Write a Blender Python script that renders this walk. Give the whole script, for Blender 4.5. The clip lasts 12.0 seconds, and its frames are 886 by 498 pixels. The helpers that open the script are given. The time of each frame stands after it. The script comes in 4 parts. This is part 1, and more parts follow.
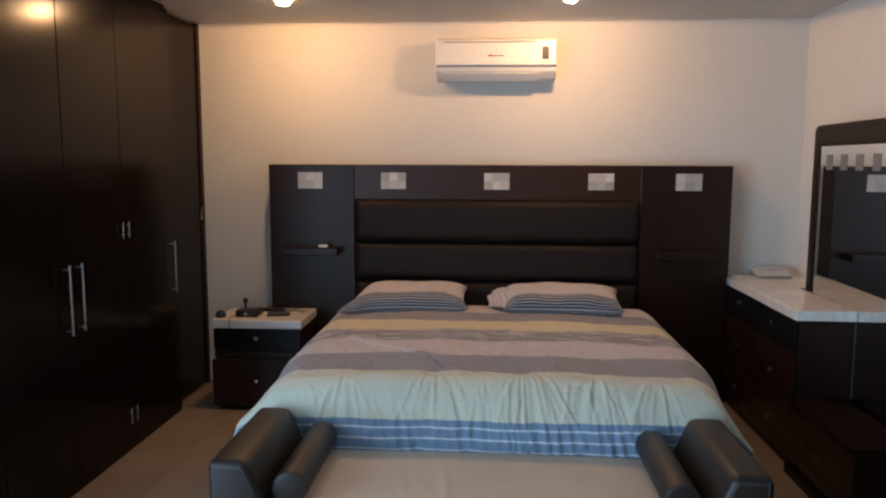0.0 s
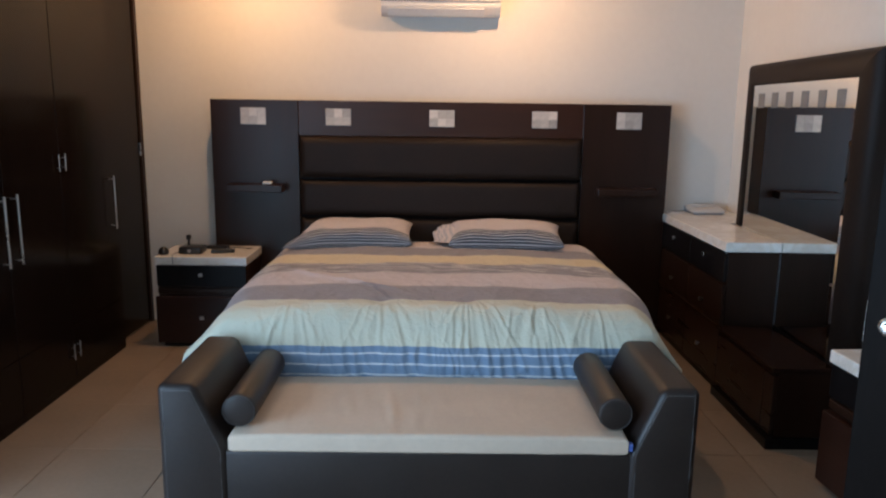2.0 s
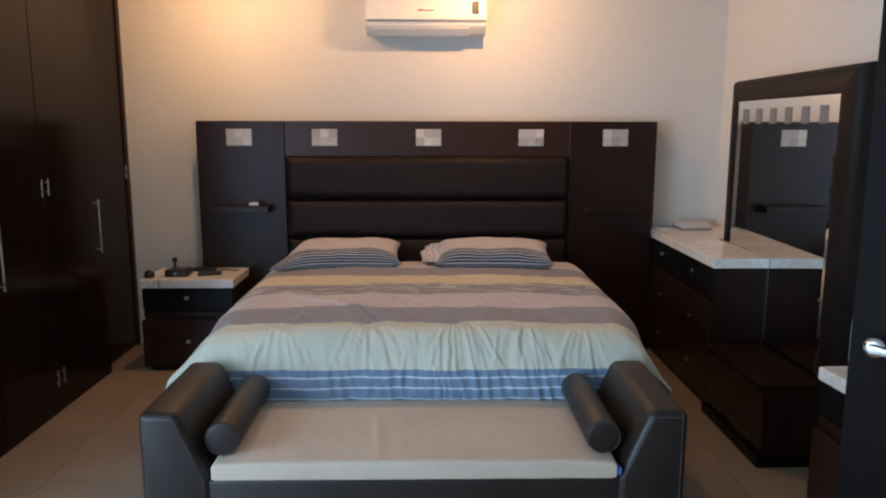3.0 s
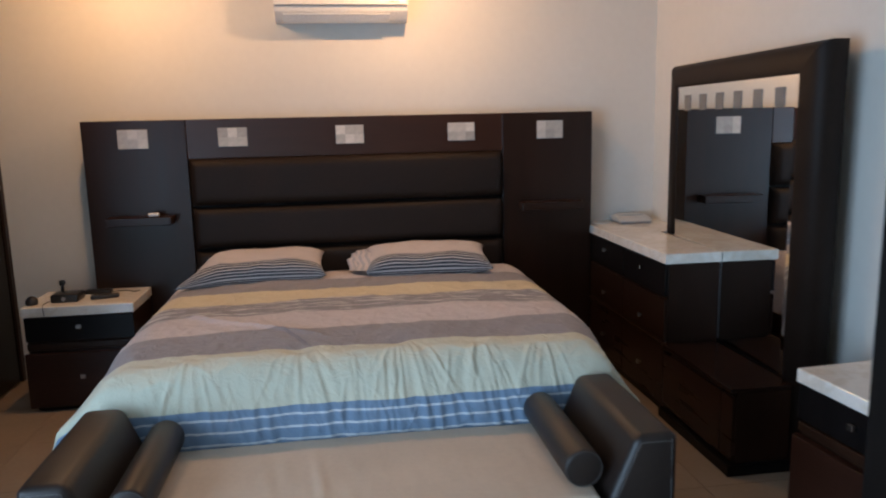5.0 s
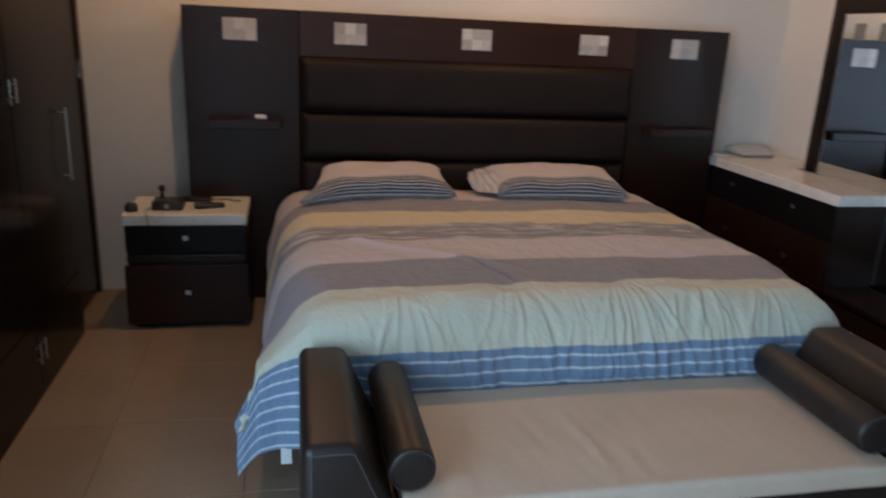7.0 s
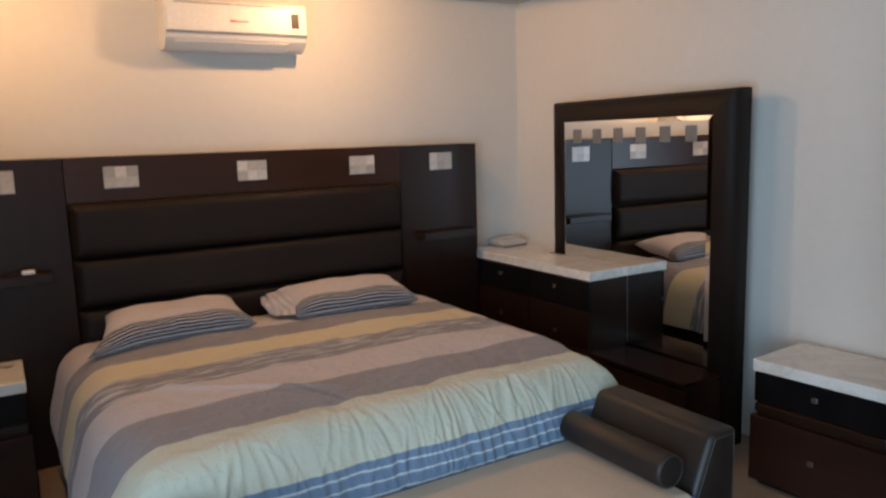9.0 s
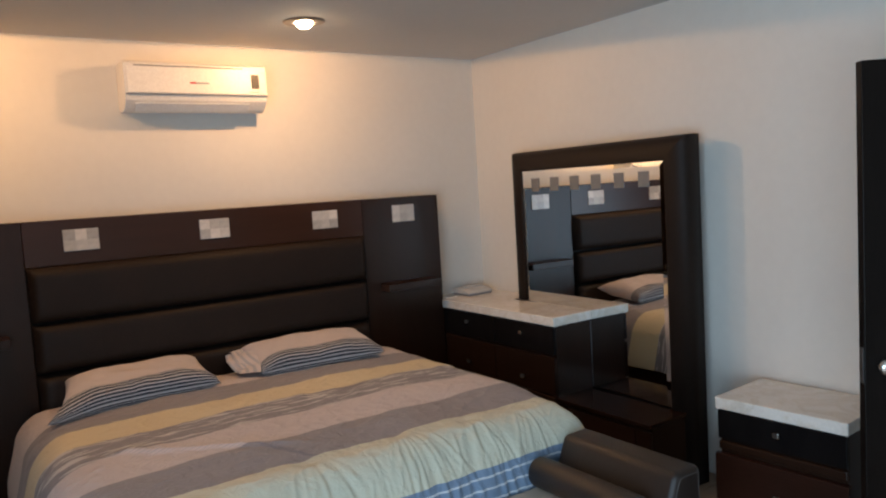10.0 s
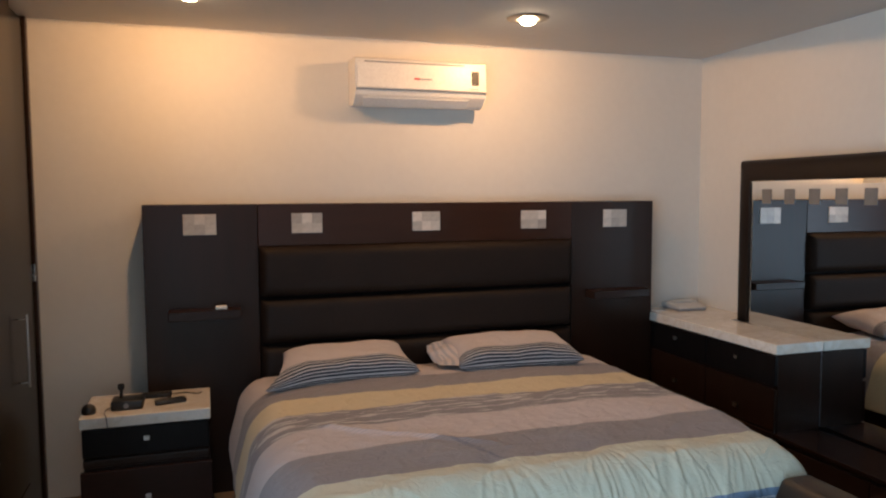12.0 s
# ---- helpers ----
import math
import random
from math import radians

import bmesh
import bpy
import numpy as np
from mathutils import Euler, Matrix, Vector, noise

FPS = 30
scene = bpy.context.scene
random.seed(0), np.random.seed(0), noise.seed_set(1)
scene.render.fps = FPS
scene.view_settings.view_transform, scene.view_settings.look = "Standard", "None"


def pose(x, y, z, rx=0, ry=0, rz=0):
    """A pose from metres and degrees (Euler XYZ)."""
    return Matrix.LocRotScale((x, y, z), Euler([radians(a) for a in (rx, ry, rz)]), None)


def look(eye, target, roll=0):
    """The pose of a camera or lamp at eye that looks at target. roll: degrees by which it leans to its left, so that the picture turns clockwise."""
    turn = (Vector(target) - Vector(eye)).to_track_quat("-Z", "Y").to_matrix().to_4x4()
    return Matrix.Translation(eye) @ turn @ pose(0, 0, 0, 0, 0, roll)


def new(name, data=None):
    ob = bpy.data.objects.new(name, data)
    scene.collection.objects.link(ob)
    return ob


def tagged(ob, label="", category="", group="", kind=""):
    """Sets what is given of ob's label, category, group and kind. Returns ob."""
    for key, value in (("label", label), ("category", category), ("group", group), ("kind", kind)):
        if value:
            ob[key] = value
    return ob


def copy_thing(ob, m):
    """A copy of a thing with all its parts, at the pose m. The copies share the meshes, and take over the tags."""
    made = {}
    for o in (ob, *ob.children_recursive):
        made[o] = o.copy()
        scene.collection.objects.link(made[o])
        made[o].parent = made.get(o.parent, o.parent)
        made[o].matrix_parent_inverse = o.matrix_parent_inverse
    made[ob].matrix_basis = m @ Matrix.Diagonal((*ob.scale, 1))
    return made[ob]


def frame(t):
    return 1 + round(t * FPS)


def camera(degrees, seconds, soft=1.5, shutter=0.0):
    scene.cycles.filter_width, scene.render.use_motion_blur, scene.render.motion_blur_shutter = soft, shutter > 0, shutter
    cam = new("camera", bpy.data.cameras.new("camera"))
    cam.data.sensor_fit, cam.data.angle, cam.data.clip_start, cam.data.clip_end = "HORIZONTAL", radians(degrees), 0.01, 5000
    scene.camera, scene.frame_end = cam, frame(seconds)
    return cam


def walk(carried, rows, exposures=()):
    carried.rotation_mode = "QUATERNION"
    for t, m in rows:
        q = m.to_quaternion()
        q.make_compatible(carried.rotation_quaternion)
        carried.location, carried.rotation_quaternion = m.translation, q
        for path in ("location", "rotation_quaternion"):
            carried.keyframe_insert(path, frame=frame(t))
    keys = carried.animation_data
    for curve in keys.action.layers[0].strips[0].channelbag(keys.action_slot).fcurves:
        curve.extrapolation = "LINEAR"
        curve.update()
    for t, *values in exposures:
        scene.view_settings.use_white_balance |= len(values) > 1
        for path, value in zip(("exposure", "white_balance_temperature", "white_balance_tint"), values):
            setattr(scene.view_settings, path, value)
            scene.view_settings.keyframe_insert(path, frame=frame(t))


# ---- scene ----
cam = camera(62.4, 12.0, soft=2.1, shutter=0.5)
PATH = [
    (0, (-0.021, -4.937, 1.614), (-0.155, -2.955, 1.378), 0.2),
    (0.5, (-0.053, -4.985, 1.565), (-0.173, -3.014, 1.244), 0.3),
    (1, (-0.032, -4.982, 1.535), (-0.077, -3.031, 1.098), 0.9),
    (1.5, (-0.026, -4.988, 1.541), (-0.029, -3.036, 1.103), 1.2),
    (2, (-0.019, -5.003, 1.54), (-0.002, -3.038, 1.168), 0.8),
    (2.5, (0.014, -4.99, 1.573), (0.026, -3.017, 1.243), 0.1),
    (4.5, (0.005, -4.824, 1.536), (0.229, -2.867, 1.185), -0.4),
    (5, (-0.088, -4.571, 1.543), (0.191, -2.62, 1.203), -1.3),
    (5.5, (-0.256, -4.424, 1.526), (-0.033, -2.506, 1.004), 1.8),
    (6, (-0.524, -4.302, 1.548), (-0.301, -2.387, 1.018), 2.9),
    (6.5, (-0.8, -4.098, 1.522), (-0.612, -2.171, 1.023), 3.5),
    (7, (-1.02, -4.091, 1.531), (-0.612, -2.219, 0.958), 2.8),
    (7.5, (-1.257, -4.095, 1.581), (-0.541, -2.338, 0.949), 5.4),
    (9.5, (-1.26, -4.196, 1.638), (-0.178, -2.526, 1.438), -3.4),
    (10, (-1.259, -4.218, 1.645), (-0.148, -2.564, 1.476), -3.5),
    (10.5, (-1.224, -4.22, 1.668), (-0.309, -2.446, 1.547), -4.4),
    (11, (-1.286, -4.21, 1.668), (-0.532, -2.358, 1.599), -3.1),
    (11.5, (-1.28, -4.22, 1.652), (-0.651, -2.324, 1.561), -0.9),
    (12, (-1.223, -4.138, 1.637), (-0.612, -2.239, 1.491), -0.3),
]
EXPOSURES = [(0, -0.02, 5800, 10), (0.5, 0.13, 5850, 10), (1, 0.29, 5650, 10), (1.5, 0.29, 5650, 10), (2.5, 0.20, 5800, 10), (4.5, 0.18, 5800, 10), (5, 0.16, 5800, 10), (5.5, 0.13, 5750, 10),
             (6.5, -0.06, 5800, 10), (7.5, -0.20, 5800, 10), (9.5, 0.05, 6250, 10), (10.5, -0.01, 6350, 10), (11, -0.08, 6400, 10), (12, -0.06, 6150, 10)]
walk(cam, [(t, look(eye, target, roll)) for t, eye, target, roll in PATH], EXPOSURES)

# ---- world and lights ----
world = bpy.data.worlds.new("sky_world")
scene.world = world
world.use_nodes = True
wn = world.node_tree
sky = wn.nodes.new("ShaderNodeTexSky")
sky.sky_type = "NISHITA"
sky.sun_disc = False
sky.sun_elevation = radians(50)
sky.sun_rotation = radians(60)
wn.links.new(sky.outputs[0], wn.nodes["Background"].inputs[0])
wn.nodes["Background"].inputs[1].default_value = 0.10

CEIL = 2.568
WALL_Y = 0.20      # headboard wall
WALL_X = 2.062     # mirror wall
LEFT_X = -2.66     # wall behind the wardrobe
BACK_Y = -6.7
LAMPS = [(-1.275, -0.525), (0.417, -0.525)]


def lamp(name, kind, m, energy, colour, **more):
    data = bpy.data.lights.new(name, kind)
    data.energy, data.color = energy, colour
    if kind == "AREA":
        data.shape, data.size, data.size_y = "RECTANGLE", more["w"], more["h"]
    if kind == "SPOT":
        data.spot_size, data.spot_blend, data.shadow_soft_size = radians(more["cone"]), more["blend"], more["soft"]
    ob = new(name, data)
    ob.matrix_world = m
    return ob


lamp("window_light", "AREA", look((LEFT_X + 0.02, -4.8, 1.06), (1.0, -4.79, 0.76)), 127, (0.59, 0.80, 1.0), w=2.9, h=1.8)
for lx, ly in LAMPS:
    lamp("downlight", "SPOT", look((lx, ly, CEIL - 0.052), (lx, ly + 0.22, 0)), 27.0, (1.0, 0.50, 0.19), cone=179.4, blend=0.03, soft=0.02)

# ---- materials ----


def mat(name, colour, rough=0.5, metal=0.0, vary=0.1, scale=6.0, bump=0.0, bump_scale=80.0, stretch=(1, 1, 1), coat=0.0, rnd=0.0, spec=0.5, fine=0.05):
    m = bpy.data.materials.new(name)
    m.use_nodes = True
    nt = m.node_tree
    b = nt.nodes["Principled BSDF"]
    tc = nt.nodes.new("ShaderNodeTexCoord")
    mp = nt.nodes.new("ShaderNodeMapping")
    mp.inputs["Scale"].default_value = stretch
    nt.links.new(tc.outputs["Object"], mp.inputs[0])

    def noise_node(sc, detail):
        n = nt.nodes.new("ShaderNodeTexNoise")
        n.inputs["Scale"].default_value = sc
        n.inputs["Detail"].default_value = detail
        nt.links.new(mp.outputs[0], n.inputs["Vector"])
        return n
    big, small = noise_node(scale, 3), noise_node(scale * 14, 2)

    def shade(src, fac, low, high):
        r = nt.nodes.new("ShaderNodeMapRange")
        r.inputs["From Min"].default_value, r.inputs["From Max"].default_value = 0.3, 0.7
        r.inputs["To Min"].default_value, r.inputs["To Max"].default_value = low, high
        nt.links.new(src, r.inputs["Value"])
        return r.outputs[0]
    s1 = shade(big.outputs["Fac"], 1, 1 - vary, 1 + vary)
    s2 = shade(small.outputs["Fac"], 1, 1 - fine, 1 + fine)
    mul = nt.nodes.new("ShaderNodeMath")
    mul.operation = "MULTIPLY"
    nt.links.new(s1, mul.inputs[0])
    nt.links.new(s2, mul.inputs[1])
    val = mul.outputs[0]
    if rnd:
        oi = nt.nodes.new("ShaderNodeObjectInfo")
        r = nt.nodes.new("ShaderNodeMapRange")
        r.inputs["To Min"].default_value, r.inputs["To Max"].default_value = 1 - rnd, 1 + rnd
        nt.links.new(oi.outputs["Random"], r.inputs["Value"])
        m2 = nt.nodes.new("ShaderNodeMath")
        m2.operation = "MULTIPLY"
        nt.links.new(val, m2.inputs[0])
        nt.links.new(r.outputs[0], m2.inputs[1])
        val = m2.outputs[0]
    vm = nt.nodes.new("ShaderNodeVectorMath")
    vm.operation = "SCALE"
    vm.inputs[0].default_value = colour
    nt.links.new(val, vm.inputs["Scale"])
    nt.links.new(vm.outputs[0], b.inputs["Base Color"])
    rr = shade(big.outputs["Fac"], 1, max(0.02, rough * 0.95), min(1, rough * 1.05))
    nt.links.new(rr, b.inputs["Roughness"])
    b.inputs["Metallic"].default_value = metal
    b.inputs["Coat Weight"].default_value = coat
    b.inputs["Coat Roughness"].default_value = 0.12
    b.inputs["Specular IOR Level"].default_value = spec
    if bump:
        bn = noise_node(bump_scale, 3)
        bp = nt.nodes.new("ShaderNodeBump")
        bp.inputs["Strength"].default_value = bump
        bp.inputs["Distance"].default_value = 0.004
        nt.links.new(bn.outputs["Fac"], bp.inputs["Height"])
        nt.links.new(bp.outputs[0], b.inputs["Normal"])
    return m


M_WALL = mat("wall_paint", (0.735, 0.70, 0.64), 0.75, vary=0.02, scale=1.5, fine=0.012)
# white ceiling: base darkened, since the downlights don't reach it directly
M_CEIL_DIM = mat("dimmed_ceiling_paint", (0.60, 0.58, 0.555), 0.8, vary=0.02, scale=1.2, bump=0.1, bump_scale=50, fine=0.01)
M_TILE = mat("beige_floor_tile", (0.32, 0.235, 0.165), 0.2, vary=0.06, scale=3, rnd=0.04, fine=0.03)
M_GROUT = mat("grout", (0.26, 0.19, 0.135), 0.8)
M_WENGE = mat("wenge_wood", (0.0235, 0.0105, 0.0062), 0.30, vary=0.12, scale=3, stretch=(6, 6, 0.7), fine=0.03, spec=0.23)
# cross-grain wenge, base reddened for the lamplight on the centre rail
M_WENGE_LAMPLIT = mat("lamplit_wenge_cross_grain", (0.036, 0.0135, 0.0068), 0.30, vary=0.12, scale=3, stretch=(0.7, 6, 6), fine=0.02, spec=0.32)
M_DRESSER = mat("dark_wenge_veneer", (0.021, 0.0100, 0.0062), 0.30, vary=0.12, scale=3, stretch=(6, 6, 0.7), fine=0.04, spec=0.12)
M_DRAWER = mat("dark_brown_veneer", (0.021, 0.0095, 0.0065), 0.28, vary=0.12, scale=3, stretch=(1, 0.7, 6), fine=0.03, spec=0.26)
M_GLOSSTOP = mat("polished_dark_wood", (0.016, 0.0075, 0.005), 0.14, vary=0.10, scale=2, stretch=(5, 1, 1), fine=0.04, spec=0.18)
# pale grey for the added glint line beside the mirror
M_GLINT = mat("pale_edge_glint", (0.16, 0.16, 0.17), 0.4, vary=0.05)
M_GLOSS = mat("dark_lacquered_board", (0.008, 0.005, 0.004), 0.19, vary=0.2, scale=2, stretch=(5, 5, 0.6), fine=0.15, spec=0.13)
M_DOOR = mat("dark_satin_door_board", (0.0085, 0.006, 0.005), 0.38, vary=0.2, scale=2, stretch=(5, 5, 0.6), fine=0.15, spec=0.07)
M_BROWN = mat("reddish_brown_wood", (0.030, 0.0120, 0.0078), 0.32, vary=0.18, scale=3, stretch=(0.8, 6, 6), fine=0.15, spec=0.18)
M_BLACKWOOD = mat("black_stained_wood", (0.0075, 0.0062, 0.0062), 0.30, vary=0.2, scale=3, stretch=(6, 6, 0.8), fine=0.2, spec=0.13)
M_LEATHER = mat("dark_brown_leather", (0.019, 0.0130, 0.0108), 0.44, vary=0.15, scale=4, bump=0.12, bump_scale=220, fine=0.1, spec=0.42)
M_PADDING = mat("dark_brown_padding", (0.0170, 0.0100, 0.0070), 0.58, vary=0.15, scale=4, bump=0.15, bump_scale=220, fine=0.1, spec=0.22)
M_THREAD = mat("pale_thread", (0.09, 0.083, 0.08), 0.7)
M_CUSHION = mat("beige_linen", (0.60, 0.485, 0.375), 0.9, vary=0.04, scale=4, bump=0.2, bump_scale=420, fine=0.025)
M_STEEL = mat("brushed_steel", (0.50, 0.485, 0.465), 0.28, metal=1.0, vary=0.05)
M_PLASTIC = mat("white_plastic", (0.80, 0.78, 0.74), 0.35, vary=0.02)
M_GREYPLASTIC = mat("grey_plastic", (0.28, 0.28, 0.29), 0.4, vary=0.05)
M_BLACK = mat("black_plastic", (0.012, 0.012, 0.013), 0.35, vary=0.1)
M_TEL = mat("pale_grey_plastic", (0.56, 0.55, 0.53), 0.4, vary=0.03)
M_BUTTON = mat("dark_rubber_button", (0.035, 0.035, 0.037), 0.6, vary=0.1)
M_RED = mat("red_mark", (0.55, 0.05, 0.05), 0.5)
M_WHITE = mat("white_enamel", (0.75, 0.75, 0.74), 0.45, vary=0.03)
M_PEARL = mat("mother_of_pearl", (0.52, 0.48, 0.44), 0.25, vary=0.12, scale=30, rnd=0.28)
M_SHEET = mat("white_sheet", (0.68, 0.63, 0.60), 0.9, vary=0.03, bump=0.2, bump_scale=30)
M_FROST = mat("frosted_glass_square", (0.20, 0.19, 0.18), 0.5, vary=0.1, scale=20)
M_BLUETAG = mat("blue_tag", (0.08, 0.14, 0.45), 0.6)
M_RING = mat("satin_nickel", (0.33, 0.30, 0.27), 0.4, metal=1.0, vary=0.05)
M_ALU = mat("window_aluminium", (0.55, 0.55, 0.54), 0.4, metal=1.0)


def marble():
    m = mat("cream_marble", (0.80, 0.76, 0.70), 0.16, vary=0.05, scale=5)
    nt = m.node_tree
    b = nt.nodes["Principled BSDF"]
    src = b.inputs["Base Color"].links[0].from_socket
    tc = nt.nodes.new("ShaderNodeTexCoord")
    n = nt.nodes.new("ShaderNodeTexNoise")
    n.inputs["Scale"].default_value, n.inputs["Detail"].default_value, n.inputs["Distortion"].default_value = 4.5, 6, 1.8
    nt.links.new(tc.outputs["Object"], n.inputs["Vector"])
    r = nt.nodes.new("ShaderNodeValToRGB")
    r.color_ramp.elements[0].position, r.color_ramp.elements[0].color = 0.42, (1, 1, 1, 1)
    r.color_ramp.elements[1].position, r.color_ramp.elements[1].color = 0.60, (1, 1, 1, 1)
    e = r.color_ramp.elements.new(0.51)
    e.color = (0.90, 0.87, 0.82, 1)
    nt.links.new(n.outputs["Fac"], r.inputs[0])
    mx = nt.nodes.new("ShaderNodeVectorMath")
    mx.operation = "MULTIPLY"
    nt.links.new(src, mx.inputs[0])
    nt.links.new(r.outputs[0], mx.inputs[1])
    nt.links.new(mx.outputs[0], b.inputs["Base Color"])
    return m


M_MARBLE = marble()


def simple(name, colour, rough, metal=0.0, trans=0.0, emit=0.0):
    m = bpy.data.materials.new(name)
    m.use_nodes = True
    b = m.node_tree.nodes["Principled BSDF"]
    b.inputs["Base Color"].default_value = (*colour, 1)
    b.inputs["Roughness"].default_value = rough
    b.inputs["Metallic"].default_value = metal
    b.inputs["Transmission Weight"].default_value = trans
    if emit:
        b.inputs["Emission Color"].default_value = (1.0, 0.72, 0.42, 1)
        b.inputs["Emission Strength"].default_value = emit
    return m


M_MIRROR = simple("mirror_silver", (0.86, 0.87, 0.86), 0.01, metal=1.0)
M_GLASS = simple("window_glass", (1, 1, 1), 0.0, trans=1.0)
M_BULB = simple("lit_halogen_bulb", (1, 0.9, 0.8), 0.3, emit=110)
M_CHROME = simple("satin_chrome", (0.60, 0.59, 0.57), 0.26, metal=1.0)


def cloth(name, stops, lines, crumple, twist=None):
    """A striped woven fabric: bands along v of the cloth's own map, with thin lines on some of them."""
    m = bpy.data.materials.new(name)
    m.use_nodes = True
    nt = m.node_tree
    b = nt.nodes["Principled BSDF"]
    b.inputs["Roughness"].default_value = 0.9
    b.inputs["Sheen Weight"].default_value = 0.15
    uv = nt.nodes.new("ShaderNodeUVMap")
    uv.uv_map = "cloth"
    sep = nt.nodes.new("ShaderNodeSeparateXYZ")
    nt.links.new(uv.outputs[0], sep.inputs[0])
    wob = nt.nodes.new("ShaderNodeTexNoise")
    wob.inputs["Scale"].default_value = 6
    nt.links.new(uv.outputs[0], wob.inputs["Vector"])

    def math_node(op, a, c):
        n = nt.nodes.new("ShaderNodeMath")
        n.operation = op
        for i, v in ((0, a), (1, c)):
            if isinstance(v, (int, float)):
                n.inputs[i].default_value = v
            else:
                nt.links.new(v, n.inputs[i])
        return n.outputs[0]
    ramp = nt.nodes.new("ShaderNodeValToRGB")
    ramp.color_ramp.interpolation = "CONSTANT"
    els = ramp.color_ramp.elements
    for i, (p, c) in enumerate(stops):
        e = els[i] if i < 2 else els.new(p)
        e.position, e.color = p, (*c, 1)
    nt.links.new(sep.outputs["Y"], ramp.inputs[0])
    col = ramp.outputs[0]
    # thin woven lines: (from, to, pitch, slant, colour, share)
    for lo, hi, pitch, slant, lc, share, streak in lines:
        v = math_node("ADD", sep.outputs["Y"], math_node("MULTIPLY", sep.outputs["X"], slant))
        if slant:
            v = math_node("ADD", v, math_node("MULTIPLY", wob.outputs["Fac"], 0.02))
        if streak:
            sn = nt.nodes.new("ShaderNodeTexNoise")
            mp = nt.nodes.new("ShaderNodeMapping")
            mp.inputs["Scale"].default_value = (14, 150, 1)
            nt.links.new(uv.outputs[0], mp.inputs[0])
            nt.links.new(mp.outputs[0], sn.inputs["Vector"])
            sn.inputs["Scale"].default_value = 1.0
            on = math_node("GREATER_THAN", sn.outputs["Fac"], share)
        else:
            fr = math_node("FRACT", math_node("DIVIDE", math_node("SUBTRACT", v, lo), pitch), 0)
            on = math_node("LESS_THAN", fr, share)
        on = math_node("MULTIPLY", on, math_node("GREATER_THAN", sep.outputs["Y"], lo))
        on = math_node("MULTIPLY", on, math_node("LESS_THAN", sep.outputs["Y"], hi))
        mx = nt.nodes.new("ShaderNodeMix")
        mx.data_type = "RGBA"
        nt.links.new(on, mx.inputs[0])
        nt.links.new(col, mx.inputs[6])
        mx.inputs[7].default_value = (*lc, 1)
        col = mx.outputs[2]
    if twist:
        s0, t0, slope, half, wide, lc = twist
        u, v = math_node("SUBTRACT", sep.outputs["X"], s0), math_node("SUBTRACT", sep.outputs["Y"], t0)
        off = math_node("SUBTRACT", v, math_node("MULTIPLY", u, slope))
        body = math_node("LESS_THAN", math_node("ADD", math_node("MULTIPLY", math_node("ABSOLUTE", u, 0), wide / half), math_node("ABSOLUTE", off, 0)), wide)
        rib = math_node("LESS_THAN", math_node("FRACT", math_node("DIVIDE", math_node("ADD", v, math_node("MULTIPLY", off, 0.5)), 0.0055), 0), 0.5)
        mx = nt.nodes.new("ShaderNodeMix")
        mx.data_type = "RGBA"
        nt.links.new(math_node("MULTIPLY", body, rib), mx.inputs[0])
        nt.links.new(col, mx.inputs[6])
        mx.inputs[7].default_value = (*lc, 1)
        col = mx.outputs[2]
    sc = nt.nodes.new("ShaderNodeMapRange")
    sc.inputs["To Min"].default_value, sc.inputs["To Max"].default_value = 0.92, 1.08
    nt.links.new(wob.outputs["Fac"], sc.inputs["Value"])
    vm = nt.nodes.new("ShaderNodeVectorMath")
    vm.operation = "SCALE"
    nt.links.new(col, vm.inputs[0])
    nt.links.new(sc.outputs[0], vm.inputs["Scale"])
    nt.links.new(vm.outputs[0], b.inputs["Base Color"])
    weave = nt.nodes.new("ShaderNodeTexNoise")
    weave.inputs["Scale"].default_value = 260
    nt.links.new(uv.outputs[0], weave.inputs["Vector"])
    bp = nt.nodes.new("ShaderNodeBump")
    bp.inputs["Strength"].default_value, bp.inputs["Distance"].default_value = 0.3, 0.002
    nt.links.new(weave.outputs["Fac"], bp.inputs["Height"])
    crush = nt.nodes.new("ShaderNodeTexNoise")
    crush.inputs["Scale"].default_value, crush.inputs["Detail"].default_value, crush.inputs["Distortion"].default_value = crumple, 4, 1.2
    nt.links.new(uv.outputs[0], crush.inputs["Vector"])
    b2 = nt.nodes.new("ShaderNodeBump")
    b2.inputs["Strength"].default_value, b2.inputs["Distance"].default_value = 0.6, 0.012
    nt.links.new(crush.outputs["Fac"], b2.inputs["Height"])
    nt.links.new(bp.outputs[0], b2.inputs["Normal"])
    nt.links.new(b2.outputs[0], b.inputs["Normal"])
    return m


PINK, GREY, YELLOW, GREEN, BLUE, LINE = (0.61, 0.535, 0.525), (0.245, 0.228, 0.240), (0.62, 0.53, 0.34), (0.625, 0.610, 0.480), (0.185, 0.262, 0.375), (0.60, 0.64, 0.68)
